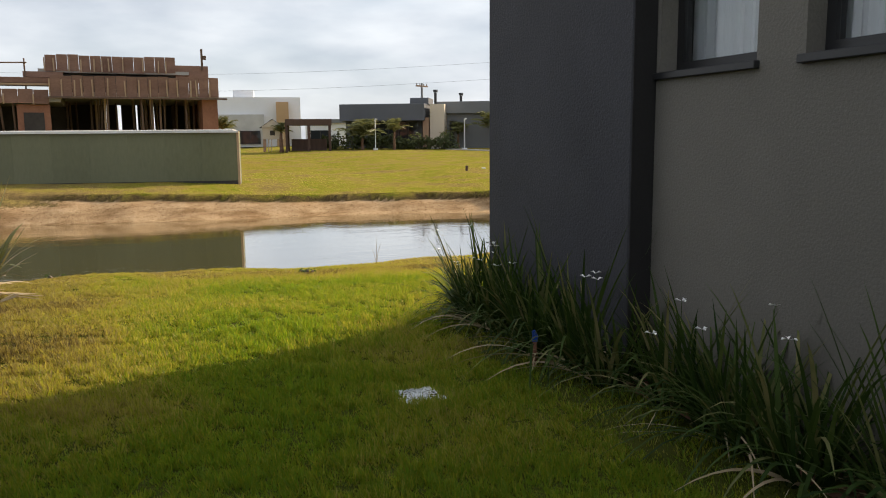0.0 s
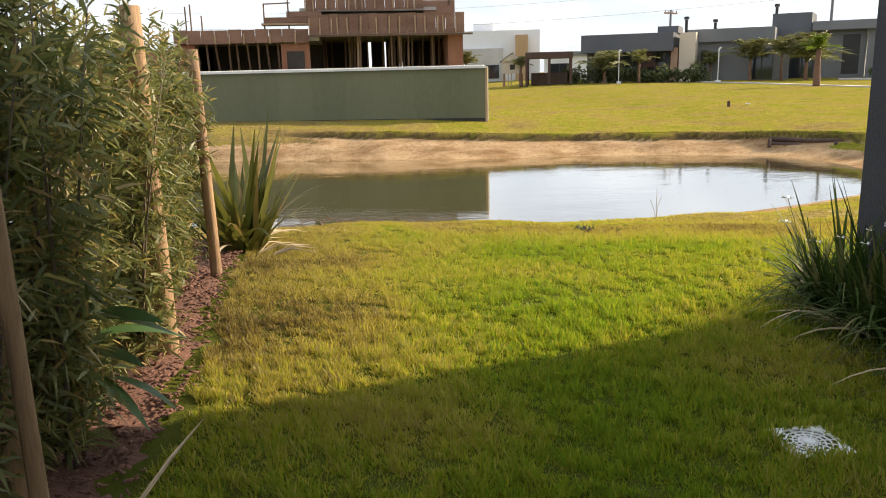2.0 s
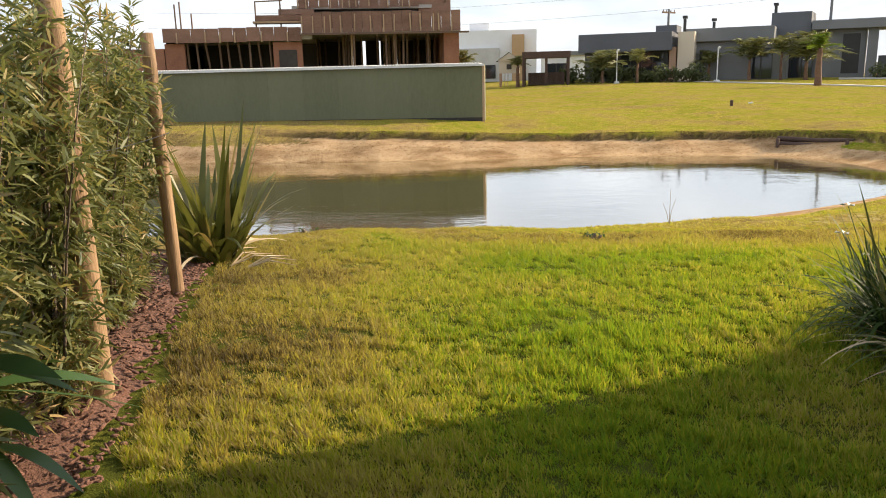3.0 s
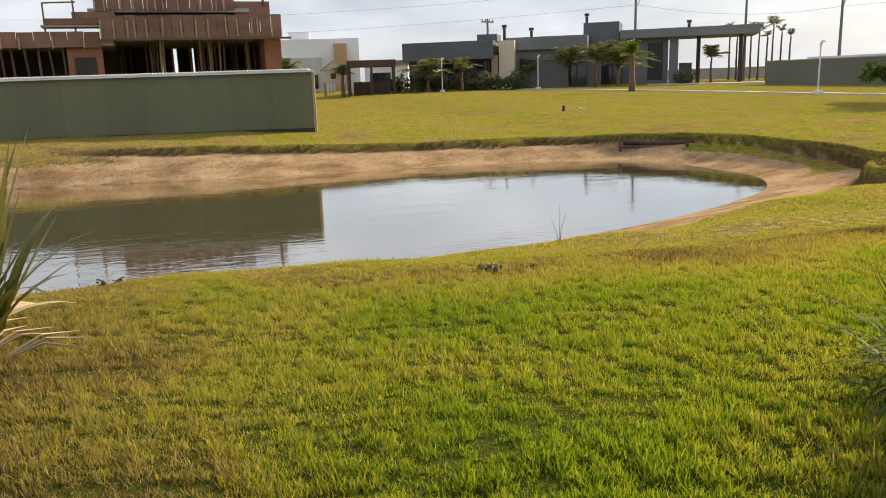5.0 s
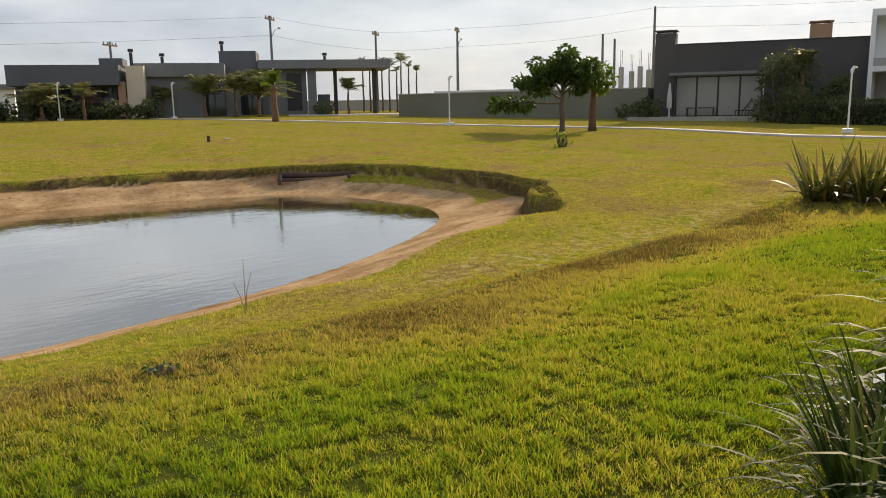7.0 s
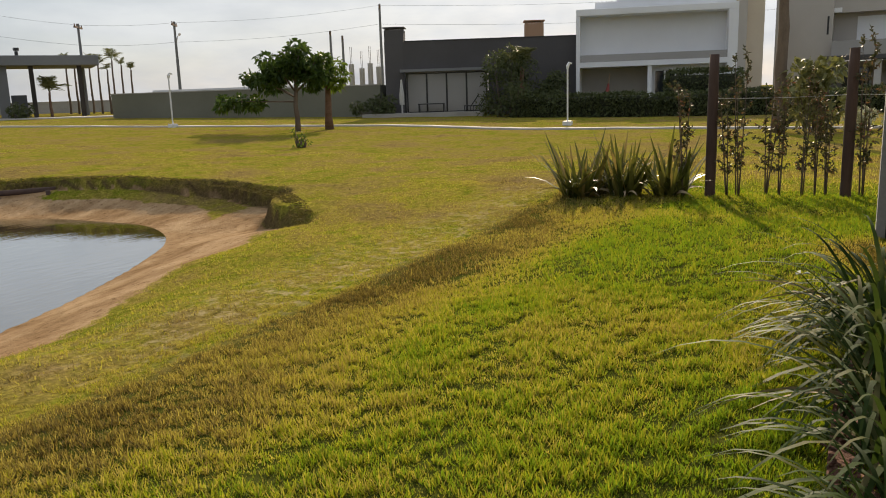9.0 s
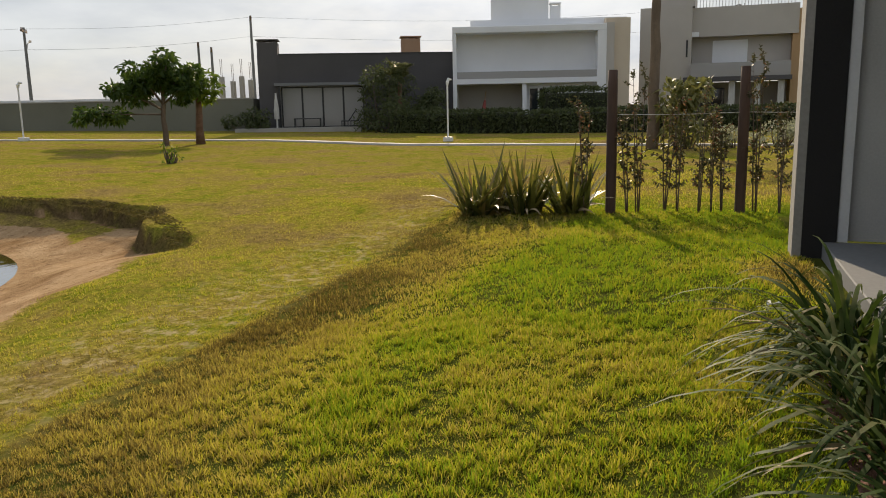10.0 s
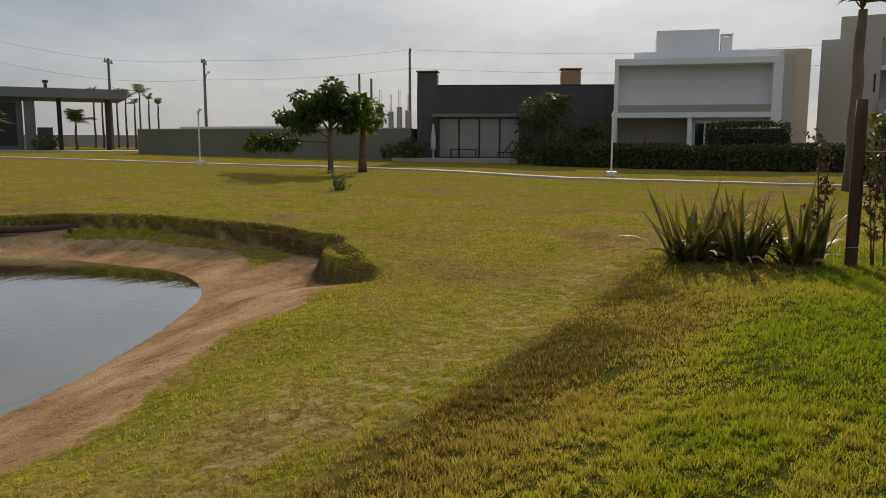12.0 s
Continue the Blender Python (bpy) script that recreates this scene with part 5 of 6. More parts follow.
# ---- trees, palms, shrubs ----
def crown_leaves(centres, radii, per, size, seed, flat=0.75):
    rng = np.random.default_rng(seed)
    base, way = [], []
    for c, r in zip(centres, radii):
        d = rng.normal(size=(per, 3))
        d /= np.linalg.norm(d, axis=1, keepdims=True)
        q = d * r * rng.uniform(0.35, 1.0, (per, 1)) ** 0.6
        q[:, 2] *= flat
        base.append(np.array(c) + q)
        way.append(d + rng.normal(size=(per, 3)) * 0.7 + np.array([0, 0, -0.1]))
    base, way = np.concatenate(base), np.concatenate(way)
    n = len(base)
    return ribbons(base, way, size * rng.uniform(0.6, 1.2, n), size * 0.5 * rng.uniform(0.7, 1.2, n), rng.uniform(0, 0.5, n), 2, 0.1, 0.7, seed=seed)


def almond_tree():
    t = thing("shade_tree", at_ground(26.2, 26.4), "young spreading broadleaf tree with layered dark green crown", "tree")
    rng = np.random.default_rng(61)
    trunk = [(0, 0, -0.2), (0.02, 0.0, 0.5), (-0.03, 0.02, 1.0), (0.02, 0.0, 1.5), (0.05, 0, 2.2), (0.0, 0, 2.9)]
    stem_part("trunk", t, BARK, [trunk], [[0.12, 0.10, 0.085, 0.075, 0.055, 0.03]], 9)
    along = np.array([0.55, -0.84, 0])
    away = np.array([0.84, 0.55, 0])
    lines, radii, cs, rs = [], [], [], []
    for sgn, reach, z0, z1 in ((-1, 2.9, 1.15, 1.2), (-1, 1.55, 1.3, 2.0), (-1, 1.0, 1.5, 2.6), (1, 1.2, 1.5, 2.2), (1, 1.0, 1.6, 2.7), (-0.2, 1.0, 1.7, 2.85), (0.3, 0.9, 1.7, 2.95)):
        for off in (-0.8, 0.0, 0.8):
            e = along * sgn * reach * rng.uniform(0.85, 1.05) + away * off * rng.uniform(0.4, 1.0)
            mid = e * 0.5 + np.array([0, 0, z0 + (z1 - z0) * 0.65])
            end = e + np.array([0, 0, z1 + rng.uniform(-0.12, 0.12)])
            lines.append([(0, 0, z0), tuple(mid), tuple(end)])
            radii.append([0.035, 0.022, 0.008])
            for k in (0.55, 0.8, 1.0):
                c = np.array([0, 0, z0]) * (1 - k) + end * k + rng.normal(0, 0.09, 3)
                cs.append(c)
                rs.append(rng.uniform(0.24, 0.42))
    stem_part("branch_frame", t, BARK, lines, radii, 6)
    leaf_part("crown", t, TREELEAF, *crown_leaves(cs, rs, 95, 0.19, 62, 0.6))


def fronds(s, n, size, z, seed, material, spread=1.0, leaflets=22):
    """Feathered palm fronds round a crown."""
    rng = np.random.default_rng(seed)
    lines, base, way, ln = [], [], [], []
    for i in range(n):
        a = i * 2.399 + rng.normal(0, 0.15)
        up = rng.uniform(0.6, 5.0)
        L = 1.2 * size * rng.uniform(0.8, 1.1)
        d = np.array([math.cos(a) * spread, math.sin(a) * spread, up])
        d /= np.linalg.norm(d)
        pts = [np.array([0, 0, z]) + d * L * t - np.array([0, 0, 0.5 * L * t * t]) for t in np.linspace(0, 1, 6)]
        lines.append([tuple(p) for p in pts])
        side = np.cross(d, [0, 0, 1.0])
        side /= np.linalg.norm(side)
        for t in np.linspace(0.15, 1, leaflets):
            q = np.array([np.interp(t, np.linspace(0, 1, 6), [p[k] for p in pts]) for k in range(3)])
            for sg in (-1, 1):
                base.append(q)
                way.append(side * sg + d * 0.7 + np.array([0, 0, rng.uniform(-0.5, 0.1)]))
                ln.append(0.36 * L * (1.05 - 0.6 * t) * rng.uniform(0.8, 1.1))
    stem_part("rib", s, material, lines, [[0.02, 0.018, 0.014, 0.01, 0.008, 0.004]] * n, 4)
    ln = np.array(ln)
    leaf_part("frond_crown", s, material, *ribbons(np.array(base), np.array(way), ln, ln * 0.075 + 0.014, np.full(len(ln), 0.3), 2, 0.1, 0.4, seed=seed))


def palm(x, y, tall, size, seed, material=None, label="small palm with arching feathery fronds on the lawn", r=0.13, n=13, group="garden palms", bark=None):
    s = thing("palm_tree", at_ground(x, y), label, "palm", group)
    k = 8
    stem_part("trunk", s, bark or PALMBARK, [[(0.02 * math.sin(i), 0.02 * math.cos(2 * i), -0.1 + (tall + 0.1) * i / k) for i in range(k + 1)]], [[r * (1.25 - 0.5 * i / k + 0.08 * (i % 2)) for i in range(k + 1)]], 9)
    fronds(s, n, size, tall, seed, material or PALMLEAF)
    return s


def shrub(name, x, y, w, d, h, material, seed, label, category="shrub", group="", per=70, size=0.14, blobs=16, turn=0.0):
    """A mound of leaves on hidden stems."""
    rng = np.random.default_rng(seed)
    s = thing(name, at_ground(x, y, turn), label, category, group)
    cs = [np.array([rng.uniform(-0.5, 0.5) * w, rng.uniform(-0.5, 0.5) * d, h * rng.uniform(0.12, 0.86)]) for _ in range(blobs)]
    for c in cs:
        c[:2] *= 1 - 0.35 * (c[2] / h) ** 2
    rs = [min(w, d, h) * rng.uniform(0.22, 0.36) for _ in cs]
    stem_part("stem", s, BARK, [[(c[0] * 0.4, c[1] * 0.4, -0.05), tuple(c * np.array([0.8, 0.8, 0.5])), tuple(c)] for c in cs], [[0.03, 0.02, 0.008]] * blobs, 5)
    leaf_part("foliage", s, material, *crown_leaves(cs, rs, per, size, seed, 0.9))
    return s


def hedge_block(x, y, w, d, h, seed, label, turn=0.0, leaves=3200):
    """A clipped hedge: leaves thick on the faces of a soft-edged block."""
    rng = np.random.default_rng(seed)
    s = thing("clipped_hedge", at_ground(x, y, turn), label, "hedge", "clipped hedges")
    p = rng.uniform(-1, 1, (leaves, 3))
    side = np.argmax(np.abs(p) * np.array([1.0, 1.0, 0.9]), axis=1)
    i = np.arange(leaves)
    p[i, side] = np.sign(p[i, side]) * rng.uniform(0.84, 1.03, leaves)
    q = p * np.array([w / 2, d / 2, h / 2]) + np.array([0, 0, h / 2]) + rng.normal(0, 0.03, (leaves, 3))
    q[:, 2] = np.clip(q[:, 2], 0.02, None)
    stem_part("stem", s, BARK, [[(0, k * d / 6, -0.1), (0.03, k * d / 6, h * 0.5), (0, k * d / 5.5, h * 0.9)] for k in (-2, -1, 0, 1, 2)], [[0.03, 0.02, 0.01]] * 5, 5)
    # Solid box added to block the view through; its dark colour is inner shade.
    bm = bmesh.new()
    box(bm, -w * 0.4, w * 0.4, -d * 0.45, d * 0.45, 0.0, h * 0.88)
    part("inner_growth", bevelled(bm, 0.12, 2), HEDGECORE, s, "solid dark core standing for the shade inside")
    leaf_part("foliage", s, BUSHLEAF, *ribbons(q, p + rng.normal(size=(leaves, 3)) * 0.7, rng.uniform(0.09, 0.18, leaves), rng.uniform(0.06, 0.10, leaves), rng.uniform(0, 0.4, leaves), 2, 0.1, 0.7, seed=seed))
    return s


almond_tree()
st2 = thing("shade_tree", at_ground(27.7, 26.0), "slender tree with a rust-brown trunk and bright green crown", "tree")
stem_part("trunk", st2, PALMBARK, [[(0, 0, -0.1), (0.0, 0.02, 0.6), (0.03, 0, 1.3), (0.0, 0, 2.2)]], [[0.19, 0.14, 0.12, 0.06]], 9)
leaf_part("crown", st2, LIMELEAF, *crown_leaves([(0.1, -0.2, 2.0), (-0.1, 0.2, 2.3), (0.1, -0.3, 2.5), (0, 0.1, 2.7), (0.25, -0.5, 2.15), (0.2, -0.3, 1.75)], [0.45, 0.5, 0.45, 0.35, 0.4, 0.3], 110, 0.2, 71))
palm(25.6, 47.7, 2.1, 1.5, 72, LIMELEAF, "young palm with bright lime-green fronds on the lawn", 0.17, 14)
palm(25.3, 62.9, 1.2, 1.8, 73, r=0.10)
palm(27.3, 60.3, 1.5, 2.6, 74, n=19, r=0.11)
palm(29.0, 58.9, 1.9, 1.9, 75, r=0.09)
palm(30.4, 58.0, 1.3, 3.3, 76, n=24, r=0.12)
palm(16.6, 61.6, 0.9, 2.5, 77, n=22, r=0.11)
palm(19.0, 60.8, 1.4, 1.7, 78, r=0.09)
palm(39.4, 59.3, 1.8, 1.8, 79, r=0.09)
palm(10.2, 61.6, 1.5, 1.2, 80)
palm(4.6, 46.0, 1.8, 1.2, 81)
for i in range(9):
    palm(45.0 + 0.42 * i, 62.6 - 0.42 * i + (i % 3) * 2.0, 3.5 + 0.45 * (i % 3), 1.0 if i % 4 else 1.5, 82 + i, None, "slim tall palm trunk with a thin windblown crown", 0.075, 5, "avenue palms", BARK)
tp = palm(26.5, 9.3, 4.7, 1.9, 95, None, "tall palm with ragged peeling bark and drooping fronds", 0.15, 12, bark=BARK)
shrub("fan_palm", 26.6, 8.4, 1.1, 1.1, 2.1, PALMLEAF, 96, "bushy bright green fan palm beside the tall palm", "palm", size=0.24, per=70, blobs=12)
shrub("garden_bush", 41.3, 24.1, 2.6, 2.6, 3.7, BUSHLEAF, 97, "large dark green bush in front of the dark house", group="garden bushes", size=0.16, per=260, blobs=20)
palm(41.6, 23.4, 2.6, 1.7, 98, None, "bushy palm among dark shrubs by the house")
shrub("garden_bush", 42.0, 21.9, 2.2, 2.0, 2.4, BUSHLEAF, 99, "rounded dark green bush by the ochre wing", group="garden bushes", size=0.15, per=220, blobs=16)
shrub("garden_bush", 39.9, 31.6, 2.0, 2.0, 1.2, BUSHLEAF, 100, "low dark bush beside the dark house", group="garden bushes", size=0.13, per=180, blobs=12)
for i in range(12):
    hedge_block(40.6 + 0.16 * i, 22.2 - 2.2 * i, 1.3, 2.3, 1.05 + 0.06 * (i % 3), 110 + i, "low dark clipped hedge before the houses", 4)
hedge_block(43.6, 14.4, 1.2, 3.6, 2.2, 120, "taller dark clipped hedge by the white house", 4, 5200)
for i in range(6):
    shrub("garden_bush", 14.8 + 1.6 * i, 63.8 - 0.75 * i, 1.8, 1.2, 1.2, BUSHLEAF, 130 + i, "dark hedge bush before the grey house", "shrub", "grey house bushes", 60, 0.26, 10)
shrub("garden_bush", 36.3, 58.4, 1.4, 1.2, 1.1, BUSHLEAF, 140, "small bush by the gatehouse canopy", group="garden bushes", size=0.2, per=50, blobs=9)
shrub("young_plant", 19.1, 20.7, 0.36, 0.36, 0.62, LIMELEAF, 141, "small staked young plant on the open lawn", "plant", size=0.10, per=8, blobs=11)
shrub("shore_weed", 2.53, 10.1, 0.22, 0.14, 0.07, BROAD, 143, "small leafy weed clump at the bank's edge", "weed", size=0.04, per=6, blobs=6)
shrub("shore_weed", -0.3, 10.9, 0.18, 0.14, 0.07, BROAD, 144, "small leafy weed clump near the water", "weed", size=0.04, per=5, blobs=5)


# ---- lamps, poles, wires ----
def lamp(x, y):
    s = thing("path_lamp", at_ground(x, y), "white path lamp post with a small hooded head", "street lamp", "path lamps")
    slab("base", s, PLASTIC, -0.16, 0.16, -0.16, 0.16, -0.05, 0.16, bevel=0.01)
    bm = bmesh.new()
    tube(bm, [(0, 0, 0.16), (0, 0, 2.25)], 0.035, 8)
    part("pole", bm, PLASTIC, s)
    bm = bmesh.new()
    tube(bm, [(0, 0, 2.2), (0.0, 0, 2.3), (0.05, -0.05, 2.42), (0.14, -0.12, 2.4)], [0.05, 0.07, 0.06, 0.03], 8)
    part("head", bm, PLASTIC, s)


for x, y in ((17.4, 60.6), (23.9, 58.0), (28.1, 35.1), (32.2, 17.6)):
    lamp(x, y)


def utility_pole(x, y, top, arm):
    z = zat(x, y)
    s = thing("utility_pole", pose(x, y, z, 0, 0, 35), "grey concrete utility pole with a timber crossarm", "utility pole", "utility poles")
    h = top - z
    bm = bmesh.new()
    tube(bm, [(0, 0, -0.3), (0, 0, h)], [0.15, 0.09], 8)
    part("pole", bm, MIDGREY, s)
    slab("crossarm", s, DARKTIMBER, -0.9, 0.9, -0.06, 0.06, h - 0.35, h - 0.22)
    for k in (-0.8, -0.3, 0.3, 0.8):
        bm = bmesh.new()
        tube(bm, [(k, 0, h - 0.22), (k, 0, h - 0.05)], 0.04, 6)
        part("insulator", bm, DARKTIMBER, s)
    if arm:
        bm = bmesh.new()
        tube(bm, [(0, 0, h - 1.9), (0.9, 0, h - 1.1), (1.6, 0, h - 0.9)], 0.04, 6)
        part("lamp_arm", bm, CONCRETE, s)
        bm = bmesh.new()
        tube(bm, [(1.5, 0, h - 0.92), (1.8, 0, h - 0.86), (2.1, 0, h - 0.86)], [0.05, 0.11, 0.05], 8)
        part("lamp_head", bm, CONCRETE, s)


POLES = [(-28, 88, 8.6, 0), (25.2, 72.0, 6.6, 0), (36.7, 66.4, 8.8, 1), (44.0, 61.3, 7.5, 0), (49.4, 56.7, 7.7, 1), (57.6, 47.3, 6.8, 0), (58.2, 46.5, 6.4, 0), (60.0, 43.8, 8.9, 0), (72.0, 6.0, 9.0, 0)]
for x, y, top, arm in POLES:
    utility_pole(x, y, top, arm)
line = [p for p in POLES if p[2] > 7.4]
for k, (dx, dz, r) in enumerate(((0.0, -0.1, 0.008), (0.2, -1.6, 0.009))):
    for (xa, ya, za, _), (xb, yb, zb, _) in zip(line, line[1:]):
        span = math.hypot(xb - xa, yb - ya)
        bm = bmesh.new()
        tube(bm, [(xa + (xb - xa) * i / 12 + dx, ya + (yb - ya) * i / 12 + dx, za + (zb - za) * i / 12 + dz - 0.018 * span * math.sin(math.pi * i / 12)) for i in range(13)], r, 4)
        tagged(new("power_line", finish("power_line", bm, MIDGREY)), "thin dark power line slung between utility poles", "cable", "power lines")
for x, y, top in ((50.3, 40.3, 3.7), (50.75, 39.7, 3.4), (51.1, 39.2, 3.75), (51.45, 38.7, 3.5)):
    c = thing("raw_column", at_ground(x, y), "bare concrete column with starter bars on a building site", "column", "raw columns")
    slab("shaft", c, CONCRETE, -0.14, 0.14, -0.14, 0.14, -0.2, top - 0.3, bevel=0.01)
    bm = bmesh.new()
    for k in (-0.08, 0.08):
        tube(bm, [(k, 0, top - 0.4), (k * 1.4, 0, top + 0.9)], 0.02, 4)
    part("starter_bar", bm, DARKTIMBER, c)


# ---- footpath ----
def footpath(name, line, width, material, label):
    """A thin paved strip along a smooth line."""
    verts, faces = [], []
    p = [Vector((x, y, 0)) for x, y in line]
    pts = []
    for i in range(len(p) - 1):
        a, b, c, d = p[max(i - 1, 0)], p[i], p[i + 1], p[min(i + 2, len(p) - 1)]
        for k in range(8):
            t = k / 8
            pts.append(0.5 * (2 * b + (c - a) * t + (2 * a - 5 * b + 4 * c - d) * t * t + (3 * b - a - 3 * c + d) * t**3))
    pts.append(p[-1])
    for i, q in enumerate(pts):
        d = (pts[min(i + 1, len(pts) - 1)] - pts[max(i - 1, 0)]).normalized()
        s = Vector((-d.y, d.x, 0)) * width / 2
        for e, dz in ((-1, -0.05), (-1, 0.05), (1, 0.05), (1, -0.05)):
            v = q + s * e
            verts.append((v.x, v.y, zat(v.x, v.y) + dz))
    for i in range(len(pts) - 1):
        a = 4 * i
        for k in range(3):
            faces.append((a + k, a + k + 1, a + k + 5, a + k + 4))
    tagged(new(name, raw_mesh(name, verts, faces, material)), label, "path", kind="structure")


footpath("footpath", ((20.0, 70.0), (24.5, 56.0), (27.2, 44.0), (28.2, 36.5), (29.8, 29.5), (30.6, 24.5), (29.2, 19.0), (28.9, 14.0), (28.6, 9.0), (28.0, -6.0)), 0.7, PAVING, "pale concrete footpath across the lawn")

footpath("driveway", ((33.5, 59.0), (37.5, 56.6), (41.0, 54.5), (46.0, 53.0)), 3.2, PAVING, "pale paved driveway by the gatehouse")

# ---- pond end: timber headwall ----
hw = thing("drain_headwall", pose(0, 0, 0), "low headwall of weathered brown timbers in the sandy bank", "headwall")
for k in range(2):
    bm = bmesh.new()
    pts = [(10.35 + 1.25 * t - 0.07 * k, 21.95 - 1.25 * t - 0.07 * k) for t in (0, 0.25, 0.5, 0.75, 1.0)]
    tube(bm, [(x, y, -0.33 - 0.125 * k + 0.01 * math.sin(5 * x)) for x, y in pts], [0.062, 0.066, 0.06, 0.064, 0.06], 9)
    part("timber", bm, OLDPOST, hw, smooth=True)
for t in (0.05, 0.95):
    bm = bmesh.new()
    x, y = 10.35 + 1.25 * t - 0.19, 21.95 - 1.25 * t - 0.19
    tube(bm, [(x, y, zat(x, y) - 0.2), (x, y, -0.30)], 0.045, 8)
    part("stake", bm, OLDPOST, hw, smooth=True)
st = thing("lawn_marker", at_ground(13.2, 31.2), "short dark marker stump on the lawn", "marker")
slab("stump", st, OLDPOST, -0.045, 0.045, -0.045, 0.045, -0.05, 0.22, bevel=0.01)
st = thing("paper_scrap", at_ground(14.4, 32.2), "small white scrap lying on the lawn", "litter")
bm = bmesh.new()
box(bm, -0.08, 0.08, -0.05, 0.05, 0, 0.05)
part("scrap", bevelled(bm, 0.01, 1), PLASTIC, st)


for k, (x, y) in enumerate(((28.6, 7.2), (28.8, 6.0), (29.6, 4.8))):
    shrub("pale_bush", x - 1.6, y - 0.2, 1.3, 1.3, 0.75, PALEBUSH, 150 + k, "low pale variegated bush beyond the fence", "shrub", "pale bushes", 90, 0.09, 12)
bm = bmesh.new()
for k, (dx, h) in enumerate(((0.0, 0.42), (0.05, 0.3), (-0.04, 0.24))):
    tube(bm, [(0, 0, -0.02), (dx * 0.5, 0.02 * k, h * 0.5), (dx * 1.6, 0.03 * k, h)], [0.004, 0.003, 0.0015], 5)
tw = new("dry_twig", finish("dry_twig", bm, STRAW))
tw.matrix_basis = at_ground(3.8, 11.5)
tagged(tw, "thin dry twig standing on the pond bank", "twig")
bm = bmesh.new()
tube(bm, [(0, 0, 0.0), (0.09, 0.25, 0.16), (0.17, 0.46, 0.25), (0.24, 0.66, 0.30)], [0.006, 0.009, 0.007, 0.002], 5)
tw = new("fallen_leaf", finish("fallen_leaf", bm, STRAW))
tw.matrix_basis = at_ground(-0.44, 4.06)
tagged(tw, "dry pale leaf blade sticking out of the mulch", "dead leaf", "fallen leaves")


# ---- grass ----
def clumps(x, y):
    """0 to 1: where the turf stands thick, in uneven hand-sized to foot-sized clumps."""
    v, g = 0.0, np.random.default_rng(77)
    for size, weight in ((0.9, 0.35), (0.36, 0.55), (0.17, 0.85), (0.09, 0.8)):
        for _ in range(5):
            a, b, p = g.uniform(0, math.tau), g.uniform(0, math.tau), g.uniform(0, math.tau)
            k = math.tau / (size * g.uniform(0.75, 1.35))
            v = v + weight * np.sin(k * (x * math.cos(a) + y * math.sin(a)) + 1.5 * np.sin(0.6 * k * (x * math.cos(b) + y * math.sin(b))) + p)
    return np.clip(0.5 + 0.17 * v, 0, 1)


def grass(name, zones, label, seed):
    rng = np.random.default_rng(seed)
    xs, ys, ln, wd = [], [], [], []
    for x0, x1, y0, y1, per, length, width in zones:
        n = int((x1 - x0) * (y1 - y0) * per)
        x, y = rng.uniform(x0, x1, n), rng.uniform(y0, y1, n)
        _, sand, cut, _ = land(x, y)
        edge = -0.46 - 0.12 * np.clip(y - 5.5, 0, None) + 0.035 * np.sin(5.1 * y) + 0.02 * np.sin(13.7 * y + 1)
        keep = (sand < rng.uniform(0.1, 0.6, n)) & ((x > edge) | (y > 10)) & ~((x > 3.35) & (x < 12.2) & (y < 6.85)) & ~((x > 2.9) & (y < 6.9) & (x < 3.6) & (rng.uniform(0, 1, n) < 0.85))
        keep &= ~((abs(x - 2.21) < 0.108) & (abs(y - 4.875) < 0.108))
        tuft = clumps(x, y)
        keep &= rng.uniform(0, 1, n) < np.clip(0.72 + 0.5 * tuft, 0.7, 1)
        out = smooth01(10.2, 10.7, y + 0.05 * (5 - x))
        xs.append(x[keep])
        ys.append(y[keep])
        ln.append((length * rng.uniform(0.55, 1.15, n) * (0.36 + 1.0 * tuft) * (1 - 0.45 * out))[keep])
        wd.append((width * rng.uniform(0.7, 1.3, n))[keep])
    x, y, ln, wd = (np.concatenate(v) for v in (xs, ys, ln, wd))
    n = len(x)
    z = land(x, y)[0] - 0.008
    a = rng.uniform(0, math.tau, n)
    lean = rng.uniform(0.05, 0.75, n)
    way = np.stack([lean * np.cos(a) - 0.15, lean * np.sin(a) - 0.05, np.ones(n)], -1)
    me = raw_mesh(name, *ribbons(np.stack([x, y, z], -1), way, ln, wd, rng.uniform(0.05, 0.3, n), 1, 0.22, seed=seed), BLADE, False)
    tagged(new(name, me), label, "grass", kind="stuff")


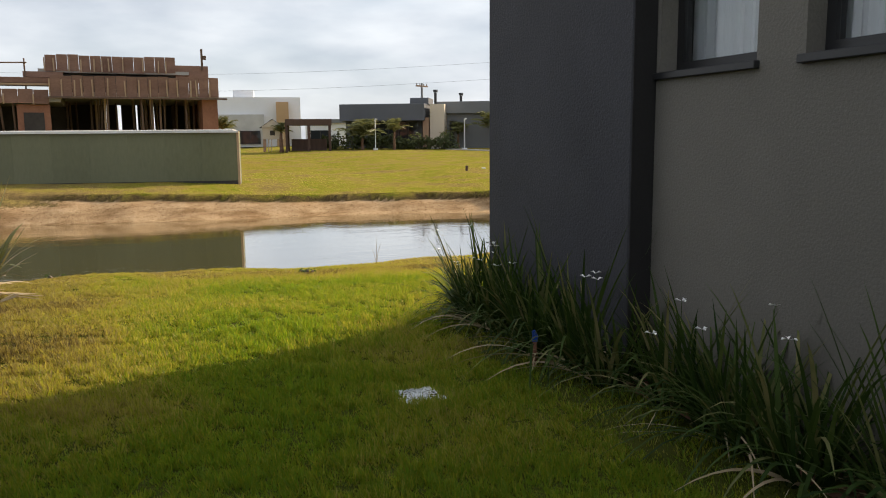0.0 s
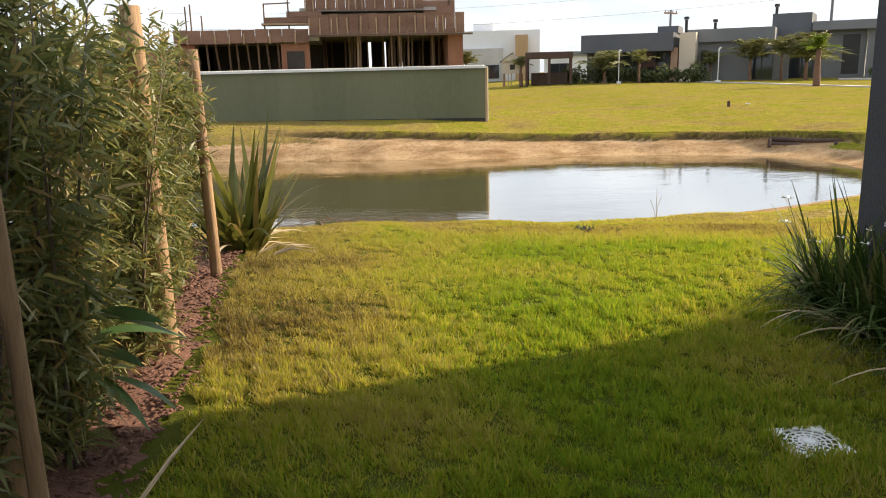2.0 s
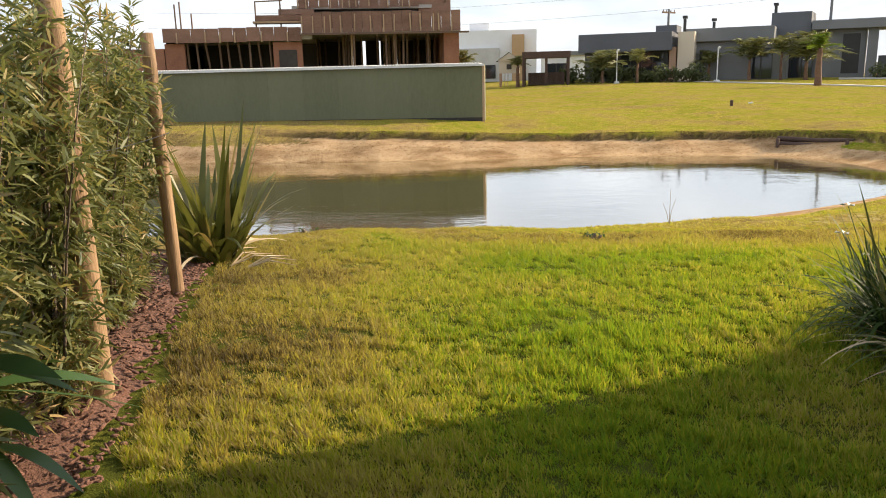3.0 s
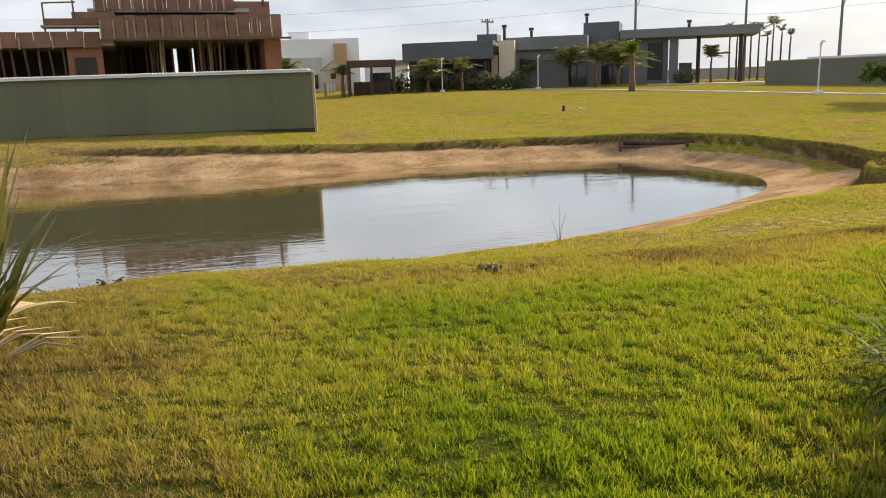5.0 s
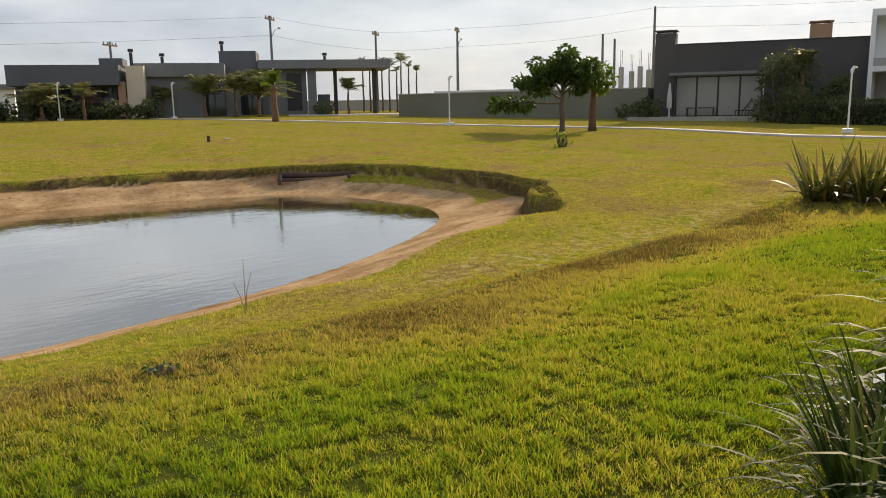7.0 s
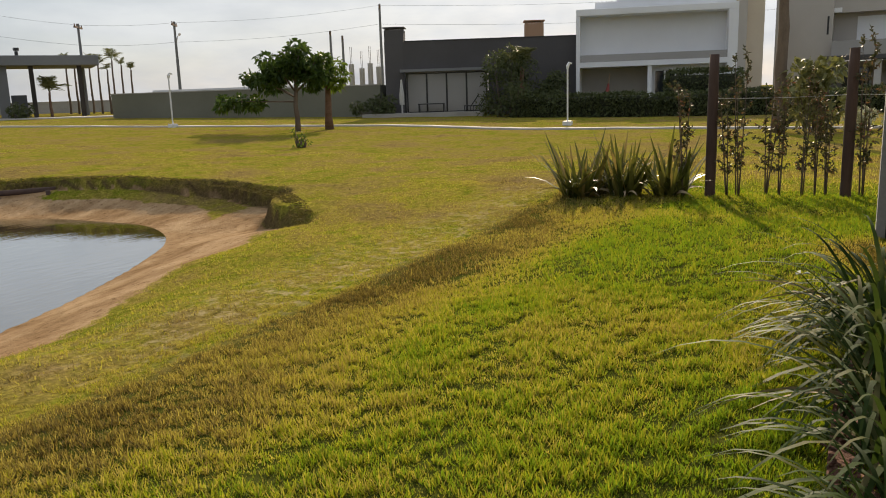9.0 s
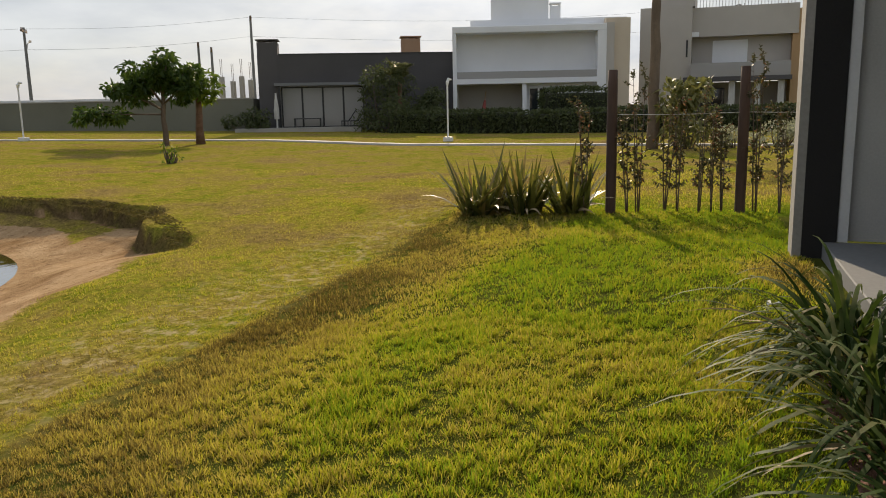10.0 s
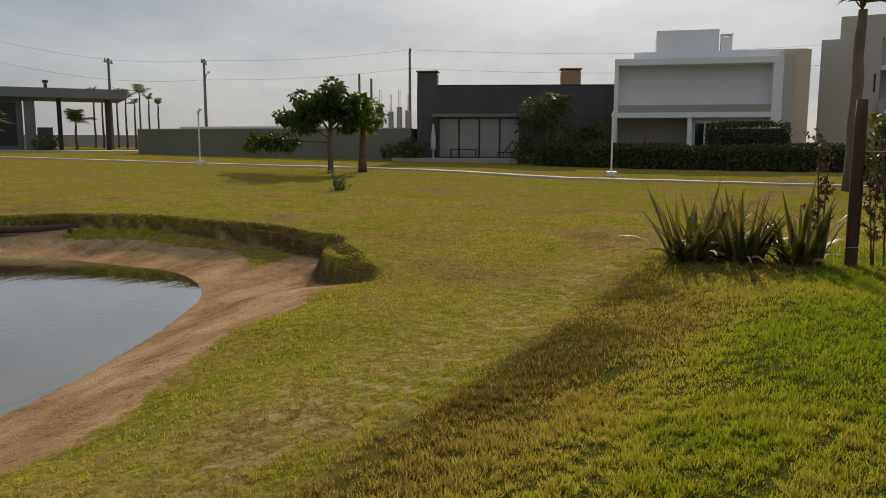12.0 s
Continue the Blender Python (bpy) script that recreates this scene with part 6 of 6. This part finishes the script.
grass("lawn_grass", ((-0.7, 3.5, 1.9, 6.9, 19000, 0.062, 0.0062), (-0.9, 7.0, 6.9, 10.9, 17500, 0.050, 0.0052), (7.0, 12.5, 6.9, 10.9, 6000, 0.05, 0.0066)), "lush mown lawn grass with some dry blades", 201)
grass("bank_grass", ((-3.0, 13.0, 10.9, 13.5, 1900, 0.06, 0.008), (12.5, 18.0, 5.5, 13.5, 420, 0.06, 0.012), (10.0, 18.0, 13.5, 24.0, 190, 0.06, 0.014), (-14.0, 12.0, 23.0, 27.0, 240, 0.07, 0.014), (3.7, 18.0, 27.0, 34.0, 90, 0.06, 0.02)), "shorter yellowing lawn grass round the pond", 202)


def lip_fringe(seed, count):
    """Longer turf hanging over the cut edge of the pond's bank."""
    rng = np.random.default_rng(seed)
    x, y = rng.uniform(-12, 13.2, count), rng.uniform(12.2, 26.2, count)
    l = rim(x, y, *LIP)
    steep = smooth01(12.8, 15.2, y + 0.9 * (x - 9.6))
    keep = (np.abs(l - 1.0) < 0.014) & (steep > rng.uniform(0.1, 0.8, count)) & (rng.uniform(0, 1, count) < 0.35 + 0.65 * clumps(0.3 * x, 0.3 * y))
    x, y = x[keep], y[keep]
    gx, gy = rim(x + 0.02, y, *LIP) - rim(x - 0.02, y, *LIP), rim(x, y + 0.02, *LIP) - rim(x, y - 0.02, *LIP)
    g = np.stack([gx, gy], -1)
    g /= np.maximum(np.linalg.norm(g, axis=1, keepdims=True), 1e-6)
    n = len(x)
    z = np.maximum(land(x, y)[0], lawn_z(x, y) - 0.06)
    way = np.stack([-g[:, 0] + rng.normal(0, 0.5, n), -g[:, 1] + rng.normal(0, 0.5, n), rng.uniform(0.3, 1.3, n)], -1)
    me = raw_mesh("bank_fringe", *ribbons(np.stack([x, y, z], -1), way, rng.uniform(0.05, 0.12, n), rng.uniform(0.007, 0.014, n), rng.uniform(0.5, 1.1, n), 3, 0.15, seed=seed), FRINGE)
    tagged(new("bank_fringe", me), "shaggy uncut turf hanging over the eroded pond bank", "grass", kind="stuff")


lip_fringe(203, 600000)
